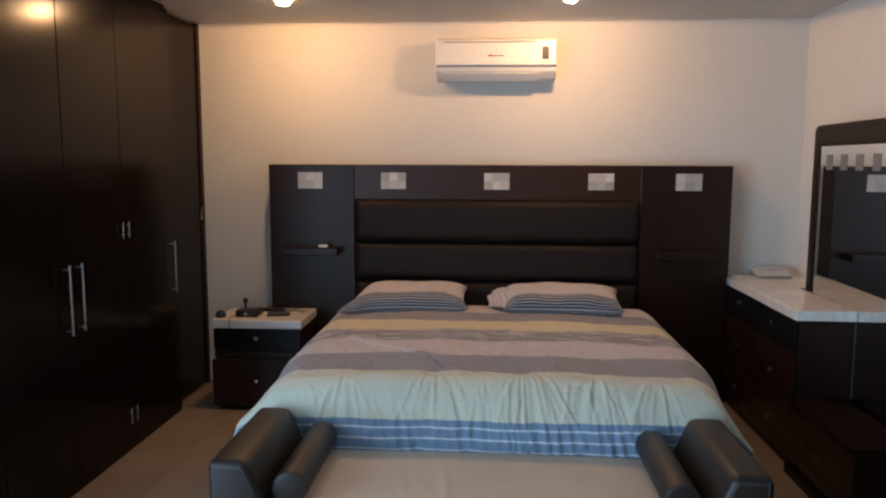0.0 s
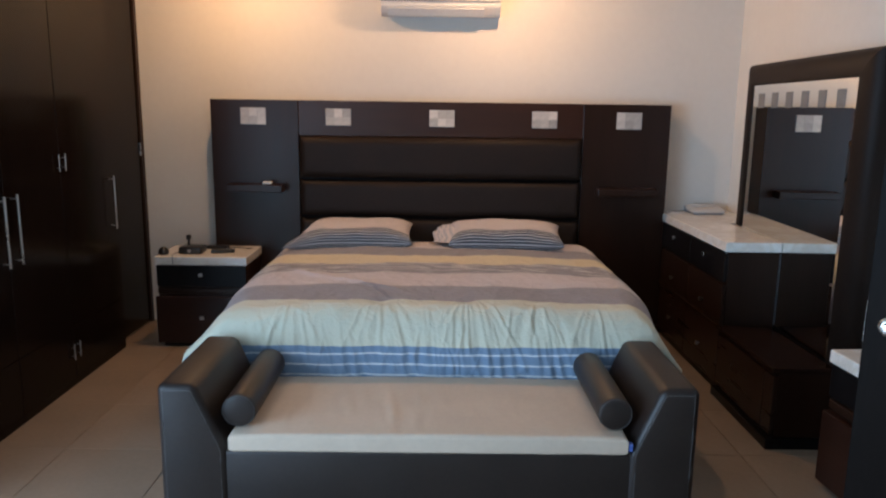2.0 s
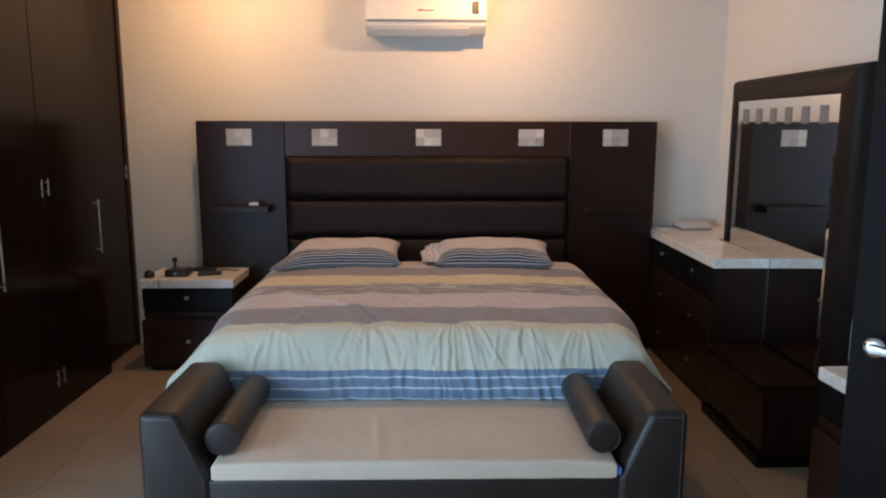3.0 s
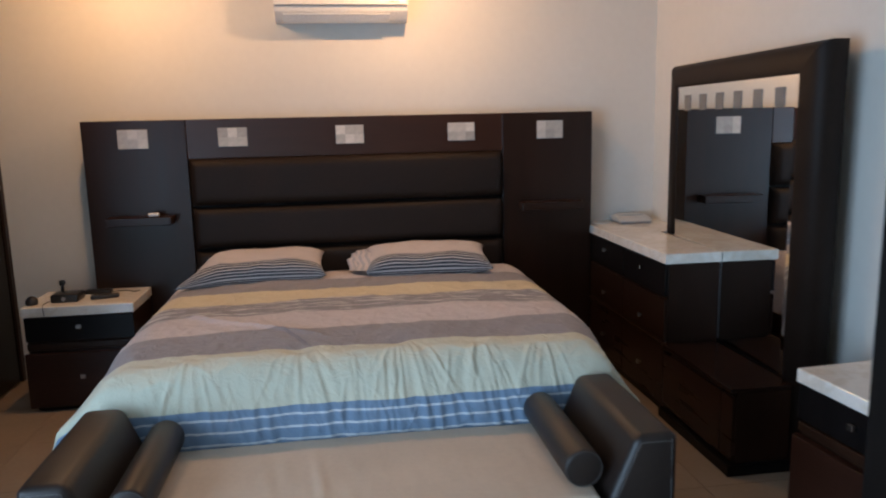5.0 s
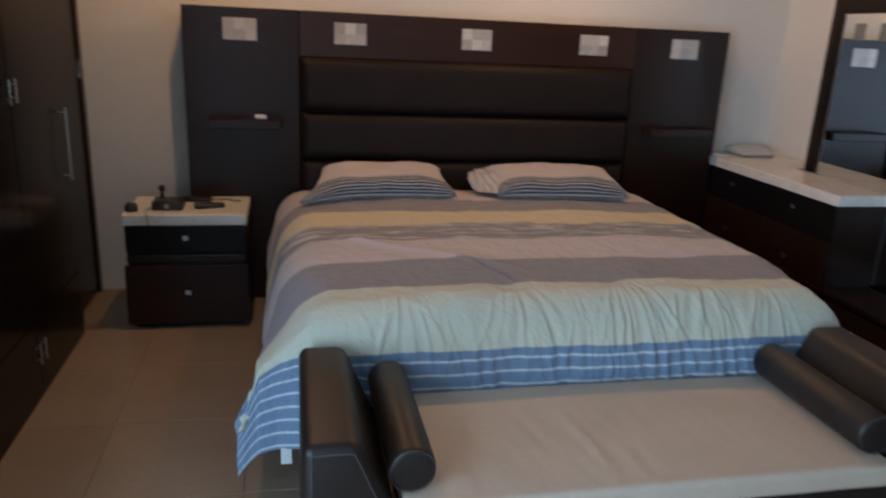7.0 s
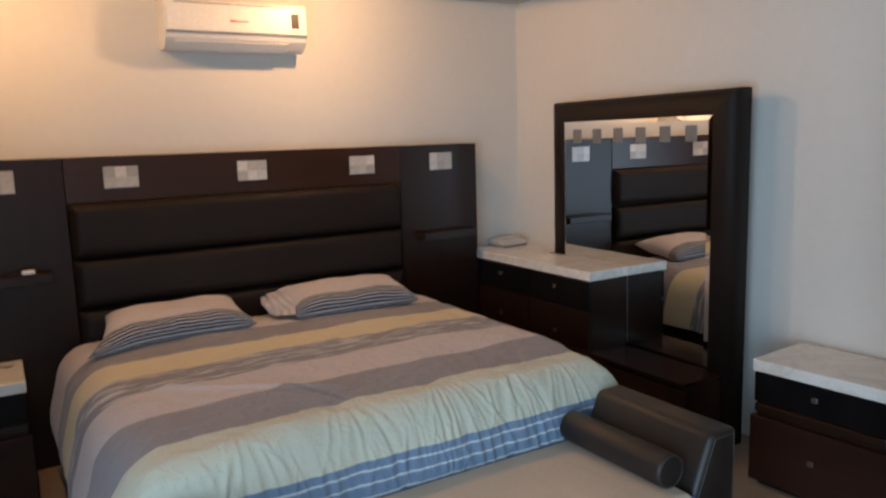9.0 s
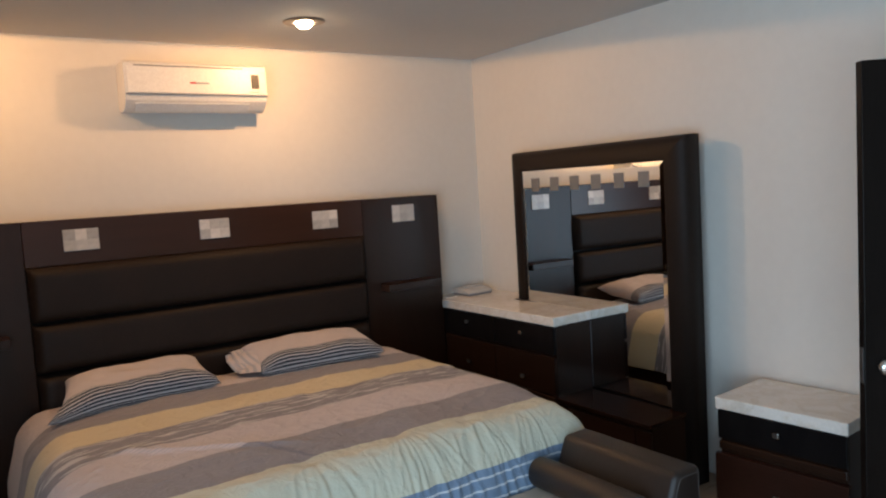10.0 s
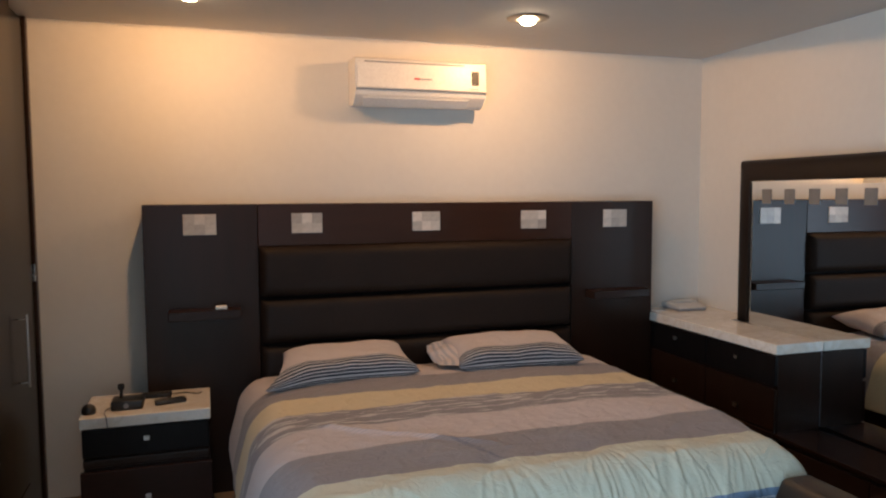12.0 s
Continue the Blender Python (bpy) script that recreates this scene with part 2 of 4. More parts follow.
# distance along the cloth from the head, in units of 3 m
CL = 3.0
BANDS = [(0.0, PINK), (0.36, GREY), (0.585, YELLOW), (0.83, GREY), (1.06, PINK), (1.355, GREY), (1.640, GREEN), (1.916, BLUE)]
M_COMFORTER = cloth("striped_cotton", [(p / CL, c) for p, c in BANDS],
    [(1.949 / CL, 2.3 / CL, 0.046 / CL, 0.0, LINE, 0.18, False),
     (0.83 / CL, 1.06 / CL, 0.01, 0, (0.54, 0.52, 0.51), 0.57, True),
     (0.36 / CL, 0.585 / CL, 0.012 / CL, 0.0, (0.27, 0.245, 0.25), 0.45, False),
     (1.355 / CL, 1.640 / CL, 0.013 / CL, 0.05, (0.33, 0.31, 0.325), 0.40, False),
     (1.06 / CL, 1.355 / CL, 0.016 / CL, 0.03, (0.43, 0.41, 0.43), 0.32, False),
     (0.0, 0.36 / CL, 0.016 / CL, 0.0, (0.46, 0.41, 0.40), 0.3, False)], 55.0, (-0.28 / CL, 1.51 / CL, 2.1, 0.078 / CL, 0.040 / CL, (0.13, 0.14, 0.20)))
M_PILLOW = cloth("striped_pillowcase", [(0.0, (0.034, 0.038, 0.055)), (0.27, (0.60, 0.53, 0.515))],
                 [(0.0, 0.27, 0.041, 0.0, (0.55, 0.53, 0.53), 0.34, False), (0.27, 1.0, 0.030, 0.0, (0.50, 0.445, 0.44), 0.3, False),
                  (1.01, 2.0, 0.10, 0.0, (0.42, 0.41, 0.44), 0.45, False)], 6.0)

# ---- building helpers ----
ORIGIN = {}


def thing(name, at, label, category, group="", kind=""):
    ob = new(name)
    ob.empty_display_size = 0.05
    ob.location = at
    ORIGIN[ob.name] = Vector(at)
    return tagged(ob, label, category, group, kind)


def part(name, bm, material, parent=None, label="", smooth=False):
    """One bmesh in world coordinates as one mesh object under a thing or a part."""
    o = ORIGIN[parent.name] if parent else Vector((0, 0, 0))
    bmesh.ops.translate(bm, verts=bm.verts, vec=-o)
    me = bpy.data.meshes.new(name)
    bm.to_mesh(me)
    bm.free()
    me.materials.append(material)
    for p in me.polygons:
        p.use_smooth = smooth
    ob = new(name, me)
    if parent:
        ob.parent = parent
    ORIGIN[ob.name] = o
    return tagged(ob, label) if label else ob


def box(x0, x1, y0, y1, z0, z1, bev=0.003, seg=2):
    bm = bmesh.new()
    bmesh.ops.create_cube(bm, size=1)
    bmesh.ops.scale(bm, vec=(x1 - x0, y1 - y0, z1 - z0), verts=bm.verts)
    bmesh.ops.translate(bm, vec=((x0 + x1) / 2, (y0 + y1) / 2, (z0 + z1) / 2), verts=bm.verts)
    if bev:
        bmesh.ops.bevel(bm, geom=bm.edges[:], offset=bev, segments=seg, profile=0.5, affect="EDGES", clamp_overlap=True)
    return bm


def rod(a, b, r, seg=20, bev=0.0, r2=None):
    a, b = Vector(a), Vector(b)
    bm = bmesh.new()
    bmesh.ops.create_cone(bm, cap_ends=True, segments=seg, radius1=r, radius2=r if r2 is None else r2, depth=(b - a).length)
    if bev:
        rim = [e for e in bm.edges if abs(e.verts[0].co.z - e.verts[1].co.z) < 1e-6]
        bmesh.ops.bevel(bm, geom=rim, offset=bev, segments=3, profile=0.5, affect="EDGES")
    bmesh.ops.transform(bm, verts=bm.verts, matrix=Matrix.Translation((a + b) / 2) @ (b - a).to_track_quat("Z", "Y").to_matrix().to_4x4())
    return bm


def prism(outline, axis, lo, hi, bev=0.0, seg=3):
    """A 2D outline pushed along one axis."""
    bm = bmesh.new()
    put = {"y": lambda p, d: (p[0], d, p[1]), "x": lambda p, d: (d, p[0], p[1]), "z": lambda p, d: (p[0], p[1], d)}[axis]
    a = [bm.verts.new(put(p, lo)) for p in outline]
    b = [bm.verts.new(put(p, hi)) for p in outline]
    bm.faces.new(a)
    bm.faces.new(b[::-1])
    n = len(a)
    for i in range(n):
        bm.faces.new((a[i], b[i], b[(i + 1) % n], a[(i + 1) % n]))
    bmesh.ops.recalc_face_normals(bm, faces=bm.faces)
    if bev:
        bmesh.ops.bevel(bm, geom=bm.edges[:], offset=bev, segments=seg, profile=0.5, affect="EDGES", clamp_overlap=True)
    return bm


def join(*bms):
    out = bmesh.new()
    for b in bms:
        me = bpy.data.meshes.new("tmp")
        b.to_mesh(me)
        b.free()
        out.from_mesh(me)
        bpy.data.meshes.remove(me)
    return out


def tube(points, r, name, material, parent=None, label=""):
    """A thin cable along a curve, as a mesh."""
    bm = bmesh.new()
    pts = [Vector(p) for p in points]
    fine = []
    for i in range(len(pts) - 1):
        p0, p1, p2, p3 = pts[max(i - 1, 0)], pts[i], pts[i + 1], pts[min(i + 2, len(pts) - 1)]
        for k in range(6):
            t = k / 6
            fine.append(0.5 * ((2 * p1) + (p2 - p0) * t + (2 * p0 - 5 * p1 + 4 * p2 - p3) * t * t + (3 * p1 - p0 - 3 * p2 + p3) * t ** 3))
    fine.append(pts[-1])
    rings = []
    for i, p in enumerate(fine):
        d = (fine[min(i + 1, len(fine) - 1)] - fine[max(i - 1, 0)]).normalized()
        q = d.to_track_quat("Z", "Y")
        rings.append([bm.verts.new(p + q @ Vector((r * math.cos(a * math.pi / 4), r * math.sin(a * math.pi / 4), 0))) for a in range(8)])
    for a, b in zip(rings, rings[1:]):
        for k in range(8):
            bm.faces.new((a[k], a[(k + 1) % 8], b[(k + 1) % 8], b[k]))
    bm.faces.new(rings[0][::-1])
    bm.faces.new(rings[-1])
    return part(name, bm, material, parent, label, smooth=True)


def structure(ob, label, category):
    return tagged(ob, label, category, kind="structure")


# ---- the room ----
structure(part("wall_north", box(LEFT_X - 0.15, WALL_X + 0.15, WALL_Y, WALL_Y + 0.15, 0, CEIL, 0), M_WALL), "warm white painted wall behind the bed", "wall")
DOOR_Y0, DOOR_Y1, DOOR_H = -4.65, -3.62, 2.00
structure(part("wall_east", join(
    box(WALL_X, WALL_X + 0.15, DOOR_Y1, WALL_Y, 0, CEIL, 0),
    box(WALL_X, WALL_X + 0.15, BACK_Y, DOOR_Y0, 0, CEIL, 0),
    box(WALL_X, WALL_X + 0.15, DOOR_Y0, DOOR_Y1, DOOR_H + 0.02, CEIL, 0)), M_WALL), "white painted wall with an open doorway", "wall")
WIN = (-6.25, -3.35, 0.12, 2.02)
structure(part("wall_west", join(
    box(LEFT_X - 0.15, LEFT_X, WIN[1], WALL_Y, 0, CEIL, 0),
    box(LEFT_X - 0.15, LEFT_X, BACK_Y, WIN[0], 0, CEIL, 0),
    box(LEFT_X - 0.15, LEFT_X, WIN[0], WIN[1], 0, WIN[2], 0),
    box(LEFT_X - 0.15, LEFT_X, WIN[0], WIN[1], WIN[3], CEIL, 0)), M_WALL), "white painted wall with a wide window", "wall")
structure(part("wall_south", box(LEFT_X - 0.15, WALL_X + 0.15, BACK_Y - 0.15, BACK_Y, 0, CEIL, 0), M_WALL), "white painted wall behind the walk", "wall")
structure(part("ceiling", box(LEFT_X - 0.15, WALL_X + 1.6, BACK_Y - 0.15, WALL_Y + 0.15, CEIL, CEIL + 0.15, 0), M_CEIL_DIM), "plain white painted ceiling", "ceiling")
# dark passage outside the doorway, plain walls that close the place
structure(part("wall_passage", join(
    box(WALL_X + 1.45, WALL_X + 1.6, -5.2, -3.0, 0, CEIL, 0),
    box(WALL_X + 0.15, WALL_X + 1.6, -3.0, -2.85, 0, CEIL, 0),
    box(WALL_X + 0.15, WALL_X + 1.6, -5.35, -5.2, 0, CEIL, 0)), M_WALL), "plain wall of the passage outside", "wall")
floor = part("floor", box(LEFT_X - 0.15, WALL_X + 1.6, BACK_Y - 0.15, WALL_Y + 0.15, -0.12, -0.003, 0), M_GROUT)
structure(floor, "glossy beige ceramic tile floor", "floor")

# window in the wall beside the walk
win = thing("window_1", (LEFT_X, (WIN[0] + WIN[1]) / 2, WIN[2]), "wide aluminium window that lets in daylight", "window", kind="structure")
fr = 0.05
part("window_frame", join(
    box(LEFT_X - 0.11, LEFT_X - 0.05, WIN[0], WIN[1], WIN[2], WIN[2] + fr), box(LEFT_X - 0.11, LEFT_X - 0.05, WIN[0], WIN[1], WIN[3] - fr, WIN[3]),
    box(LEFT_X - 0.11, LEFT_X - 0.05, WIN[0], WIN[0] + fr, WIN[2] + fr, WIN[3] - fr), box(LEFT_X - 0.11, LEFT_X - 0.05, WIN[1] - fr, WIN[1], WIN[2] + fr, WIN[3] - fr),
    box(LEFT_X - 0.11, LEFT_X - 0.05, -4.825, -4.775, WIN[2] + fr, WIN[3] - fr)), M_ALU, win)
for ya, yb in ((WIN[0] + fr, -4.825), (-4.775, WIN[1] - fr)):
    pane = part("pane", box(LEFT_X - 0.085, LEFT_X - 0.079, ya, yb, WIN[2] + fr, WIN[3] - fr, 0), M_GLASS, win)
    pane.visible_shadow = False
ground = structure(part("ground", box(-400, 400, -400, 400, -0.5, -0.3, 0), mat("outside_ground", (0.2, 0.19, 0.17), 0.9)), "pale ground outside the windows", "ground")

# ---- ceiling downlights ----
for i, (lx, ly) in enumerate(LAMPS):
    d = thing("ceiling_downlight", (lx, ly, CEIL), "lit round recessed halogen downlight in the ceiling", "ceiling light", "downlights over the bed")
    bm = bmesh.new()
    prof = [(0.056, 0.0), (0.058, -0.008), (0.066, -0.011), (0.095, -0.008), (0.110, -0.004), (0.113, 0.0)]
    rings = [[bm.verts.new((lx + r * math.cos(a * math.tau / 40), ly + r * math.sin(a * math.tau / 40), CEIL + z)) for a in range(40)] for r, z in prof]
    for a, b in zip(rings, rings[1:]):
        for k in range(40):
            bm.faces.new((a[k], a[(k + 1) % 40], b[(k + 1) % 40], b[k]))
    bmesh.ops.recalc_face_normals(bm, faces=bm.faces)
    part("trim_ring", bm, M_RING, d, smooth=True)
    bm = bmesh.new()
    bmesh.ops.create_uvsphere(bm, u_segments=20, v_segments=10, radius=0.043)
    bmesh.ops.scale(bm, vec=(1, 1, 0.62), verts=bm.verts)
    bmesh.ops.translate(bm, vec=(lx, ly, CEIL - 0.010), verts=bm.verts)
    part("bulb", bm, M_BULB, d, "glowing warm halogen bulb", smooth=True)

# ---- headboard ----
HB = 1.595
hb = thing("headboard", (0, 0.03, 0), "wide dark wenge headboard with padded leather rows against the wall", "headboard")
for x0, x1 in ((-1.55, -0.962), (0.962, 1.55)):
    part("wing_panel", box(x0, x1, 0.0, WALL_Y - 0.003, 0.0, HB, 0.003), M_WENGE, hb, "smooth dark wenge side panel")
part("top_rail", box(-0.960, 0.960, 0.0, WALL_Y - 0.003, 1.362, HB, 0.003), M_WENGE_LAMPLIT, hb, "dark wenge rail with warm lamp glow in its colour")
part("back_panel", box(-0.960, 0.960, 0.03, WALL_Y - 0.003, 0.0, 1.360, 0), M_BLACKWOOD, hb)


def padded(x0, x1, z0, z1, y, depth):
    """An upholstered roll with a soft bulge and rounded rims."""
    bm = bmesh.new()
    nx, nz = 48, 14
    grid = []
    for j in range(nz + 1):
        row = []
        for i in range(nx + 1):
            u, v = 2 * i / nx - 1, 2 * j / nz - 1
            u, v = math.copysign(abs(u) ** 0.6, u), math.copysign(abs(v) ** 0.7, v)
            ex = min(1, (1 - abs(u)) * (x1 - x0) / 2 / 0.045)
            ez = min(1, (1 - abs(v)) * (z1 - z0) / 2 / 0.05)
            bulge = math.sqrt(max(0, 1 - (1 - ex) ** 2)) * math.sqrt(max(0, 1 - (1 - ez) ** 2))
            x, z = (x0 + x1) / 2 + u * (x1 - x0) / 2, (z0 + z1) / 2 + v * (z1 - z0) / 2
            row.append(bm.verts.new((x, y - depth * bulge * (0.9 + 0.1 * (1 - v * v)) - 0.003 * noise.noise((x * 5, z * 7, y)), z)))
        grid.append(row)
    for j in range(nz):
        for i in range(nx):
            bm.faces.new((grid[j][i], grid[j][i + 1], grid[j + 1][i + 1], grid[j + 1][i]))
    rim = [grid[0][i] for i in range(nx + 1)] + [grid[j][nx] for j in range(1, nz + 1)] + [grid[nz][i] for i in range(nx - 1, -1, -1)] + [grid[j][0] for j in range(nz - 1, 0, -1)]
    back = [bm.verts.new((v.co.x, y + 0.029, v.co.z)) for v in rim]
    n = len(rim)
    for k in range(n):
        bm.faces.new((rim[k], back[k], back[(k + 1) % n], rim[(k + 1) % n]))
    bm.faces.new(back)
    bmesh.ops.recalc_face_normals(bm, faces=bm.faces)
    return bm


for z0, z1 in ((1.078, 1.360), (0.816, 1.070), (0.50, 0.808)):
    part("backrest_pad", padded(-0.957, 0.957, z0, z1, 0.0, 0.055), M_PADDING, hb, "padded dark brown leather row", smooth=True)
for x0, x1 in ((-1.432, -1.062), (1.062, 1.46)):
    shelf = part("shelf", box(x0, x1, -0.115, -0.001, 0.985, 1.035, 0.004), M_WENGE, hb, "narrow dark floating shelf")

# pearl inlays: five plates of six small pieces
PL = part("inlay_piece_source", box(-0.0280, 0.0280, -0.004, 0.003, -0.0272, 0.0272, 0.001, 1), M_PEARL)
piece_mesh = PL.data
piece_mesh.name = "inlay_piece"
bpy.data.objects.remove(PL)
for cx in (-1.264, -0.692, 0.005, 0.697, 1.269):
    plate = part("inlay", box(cx - 0.086, cx + 0.086, -0.003, 0.003, 1.430, 1.543, 0.001, 1), M_GREYPLASTIC, hb, "square inlay of pearly tile pieces")
    for i in range(3):
        for j in range(2):
            o = new("tile_piece", piece_mesh)
            o.parent = plate
            o.location = Vector((cx + (i - 1) * 0.0555, -0.002, 1.4865 + (j - 0.5) * 0.0545)) - ORIGIN[plate.name]

# ---- bed ----
bed = thing("bed", (0, -1.0, 0), "king bed on a dark wooden base under the comforter", "bed")
part("bed_base", box(-1.0, 1.0, -2.0, -0.065, 0.06, 0.34, 0.006), M_WENGE, bed, "dark wenge bed base")
for x in (-0.93, 0.93):
    for y in (-1.95, -0.2):
        part("leg", box(x - 0.05, x + 0.05, y - 0.04, y + 0.04, 0.0, 0.06, 0.004), M_BLACKWOOD, bed)
part("mattress", box(-0.94, 0.94, -1.90, -0.075, 0.34, 0.60, 0.05, 4), M_SHEET, bed, "pale mattress", smooth=True)

TOP, HALF, FOOT = 0.655, 0.90, -1.808


def comforter():
    """The quilt as one sheet that lies on the mattress and hangs over three edges."""
    bm = bmesh.new()
    uvl = bm.loops.layers.uv.new("cloth")
    ns, nt_ = 420, 350
    side, foot, head = 0.44, 0.535, -0.10
    length = (head - FOOT) + foot
    rows = []

    def over(d, r, steep, end=1.48):
        """How far out and down the cloth has come, d past the edge of the top."""
        a = min(d / r, steep)
        rest = max(0.0, d - r * steep)
        mid, low = min(rest, 0.20), max(0.0, rest - 0.20)
        return r * math.sin(a) + mid * math.cos(steep) + low * math.cos(end), r * (1 - math.cos(a)) + mid * math.sin(steep) + low * math.sin(end)
    rng = random.Random(11)
    CREASES = []
    # pulled folds that fan out from the quilting tufts, and a few loose ones
    for c0, t0, n in ((-0.276, 1.665, 9), (0.117, 1.64, 12), (0.43, 1.70, 10), (-0.66, 1.70, 6), (0.70, 1.72, 5)):
        for k in range(n):
            spread = (k + 0.5) / n * 2 - 1
            CREASES.append((c0 + 0.05 * spread + rng.gauss(0, 0.012), t0 + 0.03 * abs(spread) + rng.uniform(-0.02, 0.03), 0.50 * spread + rng.gauss(0, 0.08), rng.uniform(0.20, 0.52), rng.uniform(0.007, 0.016), rng.uniform(0.0010, 0.0038)))
    for k in range(26):
        CREASES.append((rng.uniform(-0.85, 0.85), rng.uniform(1.72, 1.92), rng.gauss(0.0, 0.22), rng.uniform(0.18, 0.40), rng.uniform(0.006, 0.013), rng.uniform(0.0010, 0.0032)))
    for j in range(nt_ + 1):
        t = length * j / nt_
        row = []
        for i in range(ns + 1):
            s = -0.025 + (2 * i / ns - 1) * (HALF + side + 0.025 + (0.02 if i < ns / 2 else 0))
            toe = min(1.0, max(0.0, (t - 1.25) / 0.6))
            toe = toe * toe * (3 - 2 * toe)
            flare = min(1.0, max(0.0, (t - 1.25) / 0.65))
            flare = flare * flare * (3 - 2 * flare)
            s *= 1 - (0.11 if s > 0 else 0.012) * toe
            half = HALF - (0.052 if s < 0 else 0.085) * toe + (0.012 + 0.016 * max(0.0, 1 - t / 0.6) if s < 0 else 0)
            ds = max(0.0, abs(s) - half)
            dt = max(0.0, t - (head - FOOT))
            corner = min(1.0, ds / 0.25) * min(1.0, dt / 0.25)
            steep = radians(76 - (35 if s < 0 else 24) * flare)
            ox, dx = over(ds, 0.17, steep, 1.48 + (steep - 1.48) * (0.35 * corner if s < 0 else 0))
            oy, dy = over(dt, 0.15, radians(84))
            drop = (dx ** 2.4 + dy ** 2.4) ** (1 / 2.4)
            x = math.copysign(min(abs(s), half) + ox, s)
            y = head - min(t, head - FOOT) - oy * (1 - 0.25 * corner)
            flat = max(0.0, 1 - drop / 0.14)
            z = TOP - drop + flat * 0.028 * (1 - (x / 1.1) ** 4) * min(1, t / 0.15)
            # soft puffs and pulled folds, stronger toward the foot
            fold = 0.0
            if t > 1.5:
                for c0, t0, slope, span, wide, high in CREASES:
                    a = (t - t0) / span
                    if 0 < a < 1:
                        off = (s - c0 - slope * (t - t0) - 0.010 * noise.noise((t * 9, c0 * 9, 1))) / (wide * (0.55 + 0.9 * a))
                        if abs(off) < 3:
                            fold += high * math.sin(math.pi * a ** 0.6) * (math.exp(-off * off) - 0.45 * math.exp(-(off - 1.3) ** 2))
            lift = 0.011 * noise.noise((s * 3.0, t * 4.5, 1.7)) + 0.005 * noise.noise((s * 9, t * 9, 2.9)) + fold + 0.0016 * noise.noise((s * 24, t * 14, 6.1))
            lift += 0.0035 * (1 - abs(noise.noise((s * 7 + 2 * t, t * 11 - s, 8.0))) * 2.2) ** 2
            crease = 0.015 * math.exp(-((t - 1.39 - 0.74 * (s + 0.323)) / 0.024) ** 2) * (1 / (1 + math.exp((abs(s + 0.49) - 0.30) / 0.03)))
            tuft = -0.014 * math.exp(-((t - 1.665) ** 2 + (s + 0.276) ** 2) / 0.0016) - 0.012 * math.exp(-((t - 1.64) ** 2 + (s - 0.117) ** 2) / 0.0016) - 0.012 * math.exp(-((t - 1.70) ** 2 + (s - 0.43) ** 2) / 0.0016)
            z += (0.45 + 0.55 * flat) * lift + flat * (crease + tuft)
            if dt > 0:
                hang = min(1, max(0.0, (dt - 0.10) / 0.15))
                y -= (1 - 0.75 * corner) * min(1, dt / 0.12) * (1.5 * fold + 0.006 * noise.noise((s * 5, t * 3, 9)) + 0.006 * noise.noise((s * 13, t * 2, 4)) + hang * (0.010 * (1 - abs(noise.noise((s * 8 + 3 * t, t * 2.0, 6))) * 2.5) + 0.007 * (1 - abs(noise.noise((s * 19 - 4 * t, t * 3, 2))) * 2.5) - 0.008))
                y = max(y, -1.978) if abs(x) < 1.01 else y
            if ds > 0:
                x += math.copysign((1 - 0.85 * corner) * min(1, ds / 0.15) * (0.03 * math.sin(t * 11 + 3 * noise.noise((t * 2, s, 5))) * noise.noise((t * 2.5, 3, 1)) + 0.006 * noise.noise((t * 8, s * 5, 3))), s)
            z = max(z, 0.03)
            row.append((bm.verts.new((x, y, z)), (s / 3.0, t / 3.0)))
        rows.append(row)
    for j in range(nt_):
        for i in range(ns):
            q = (rows[j][i], rows[j + 1][i], rows[j + 1][i + 1], rows[j][i + 1])
            f = bm.faces.new([v for v, _ in q])
            for loop, (_, c) in zip(f.loops, q):
                loop[uvl].uv = c
    bmesh.ops.recalc_face_normals(bm, faces=bm.faces)
    return bm


quilt = part("comforter", comforter(), M_COMFORTER, smooth=True)
tagged(quilt, "striped cotton comforter in grey, yellow, pale green and blue", "comforter")
sol = quilt.modifiers.new("thickness", "SOLIDIFY")
sol.thickness, sol.offset = 0.018, -1

LABEL_Z, LABEL_Y = min((v.co.z, v.co.y) for v in quilt.data.vertices if abs(v.co.x + 1.042) < 0.012)
part("care_label", box(-1.060, -1.025, LABEL_Y - 0.002, LABEL_Y, LABEL_Z - 0.055, LABEL_Z + 0.005, 0.0005, 1), M_WHITE, quilt, "small white care label")


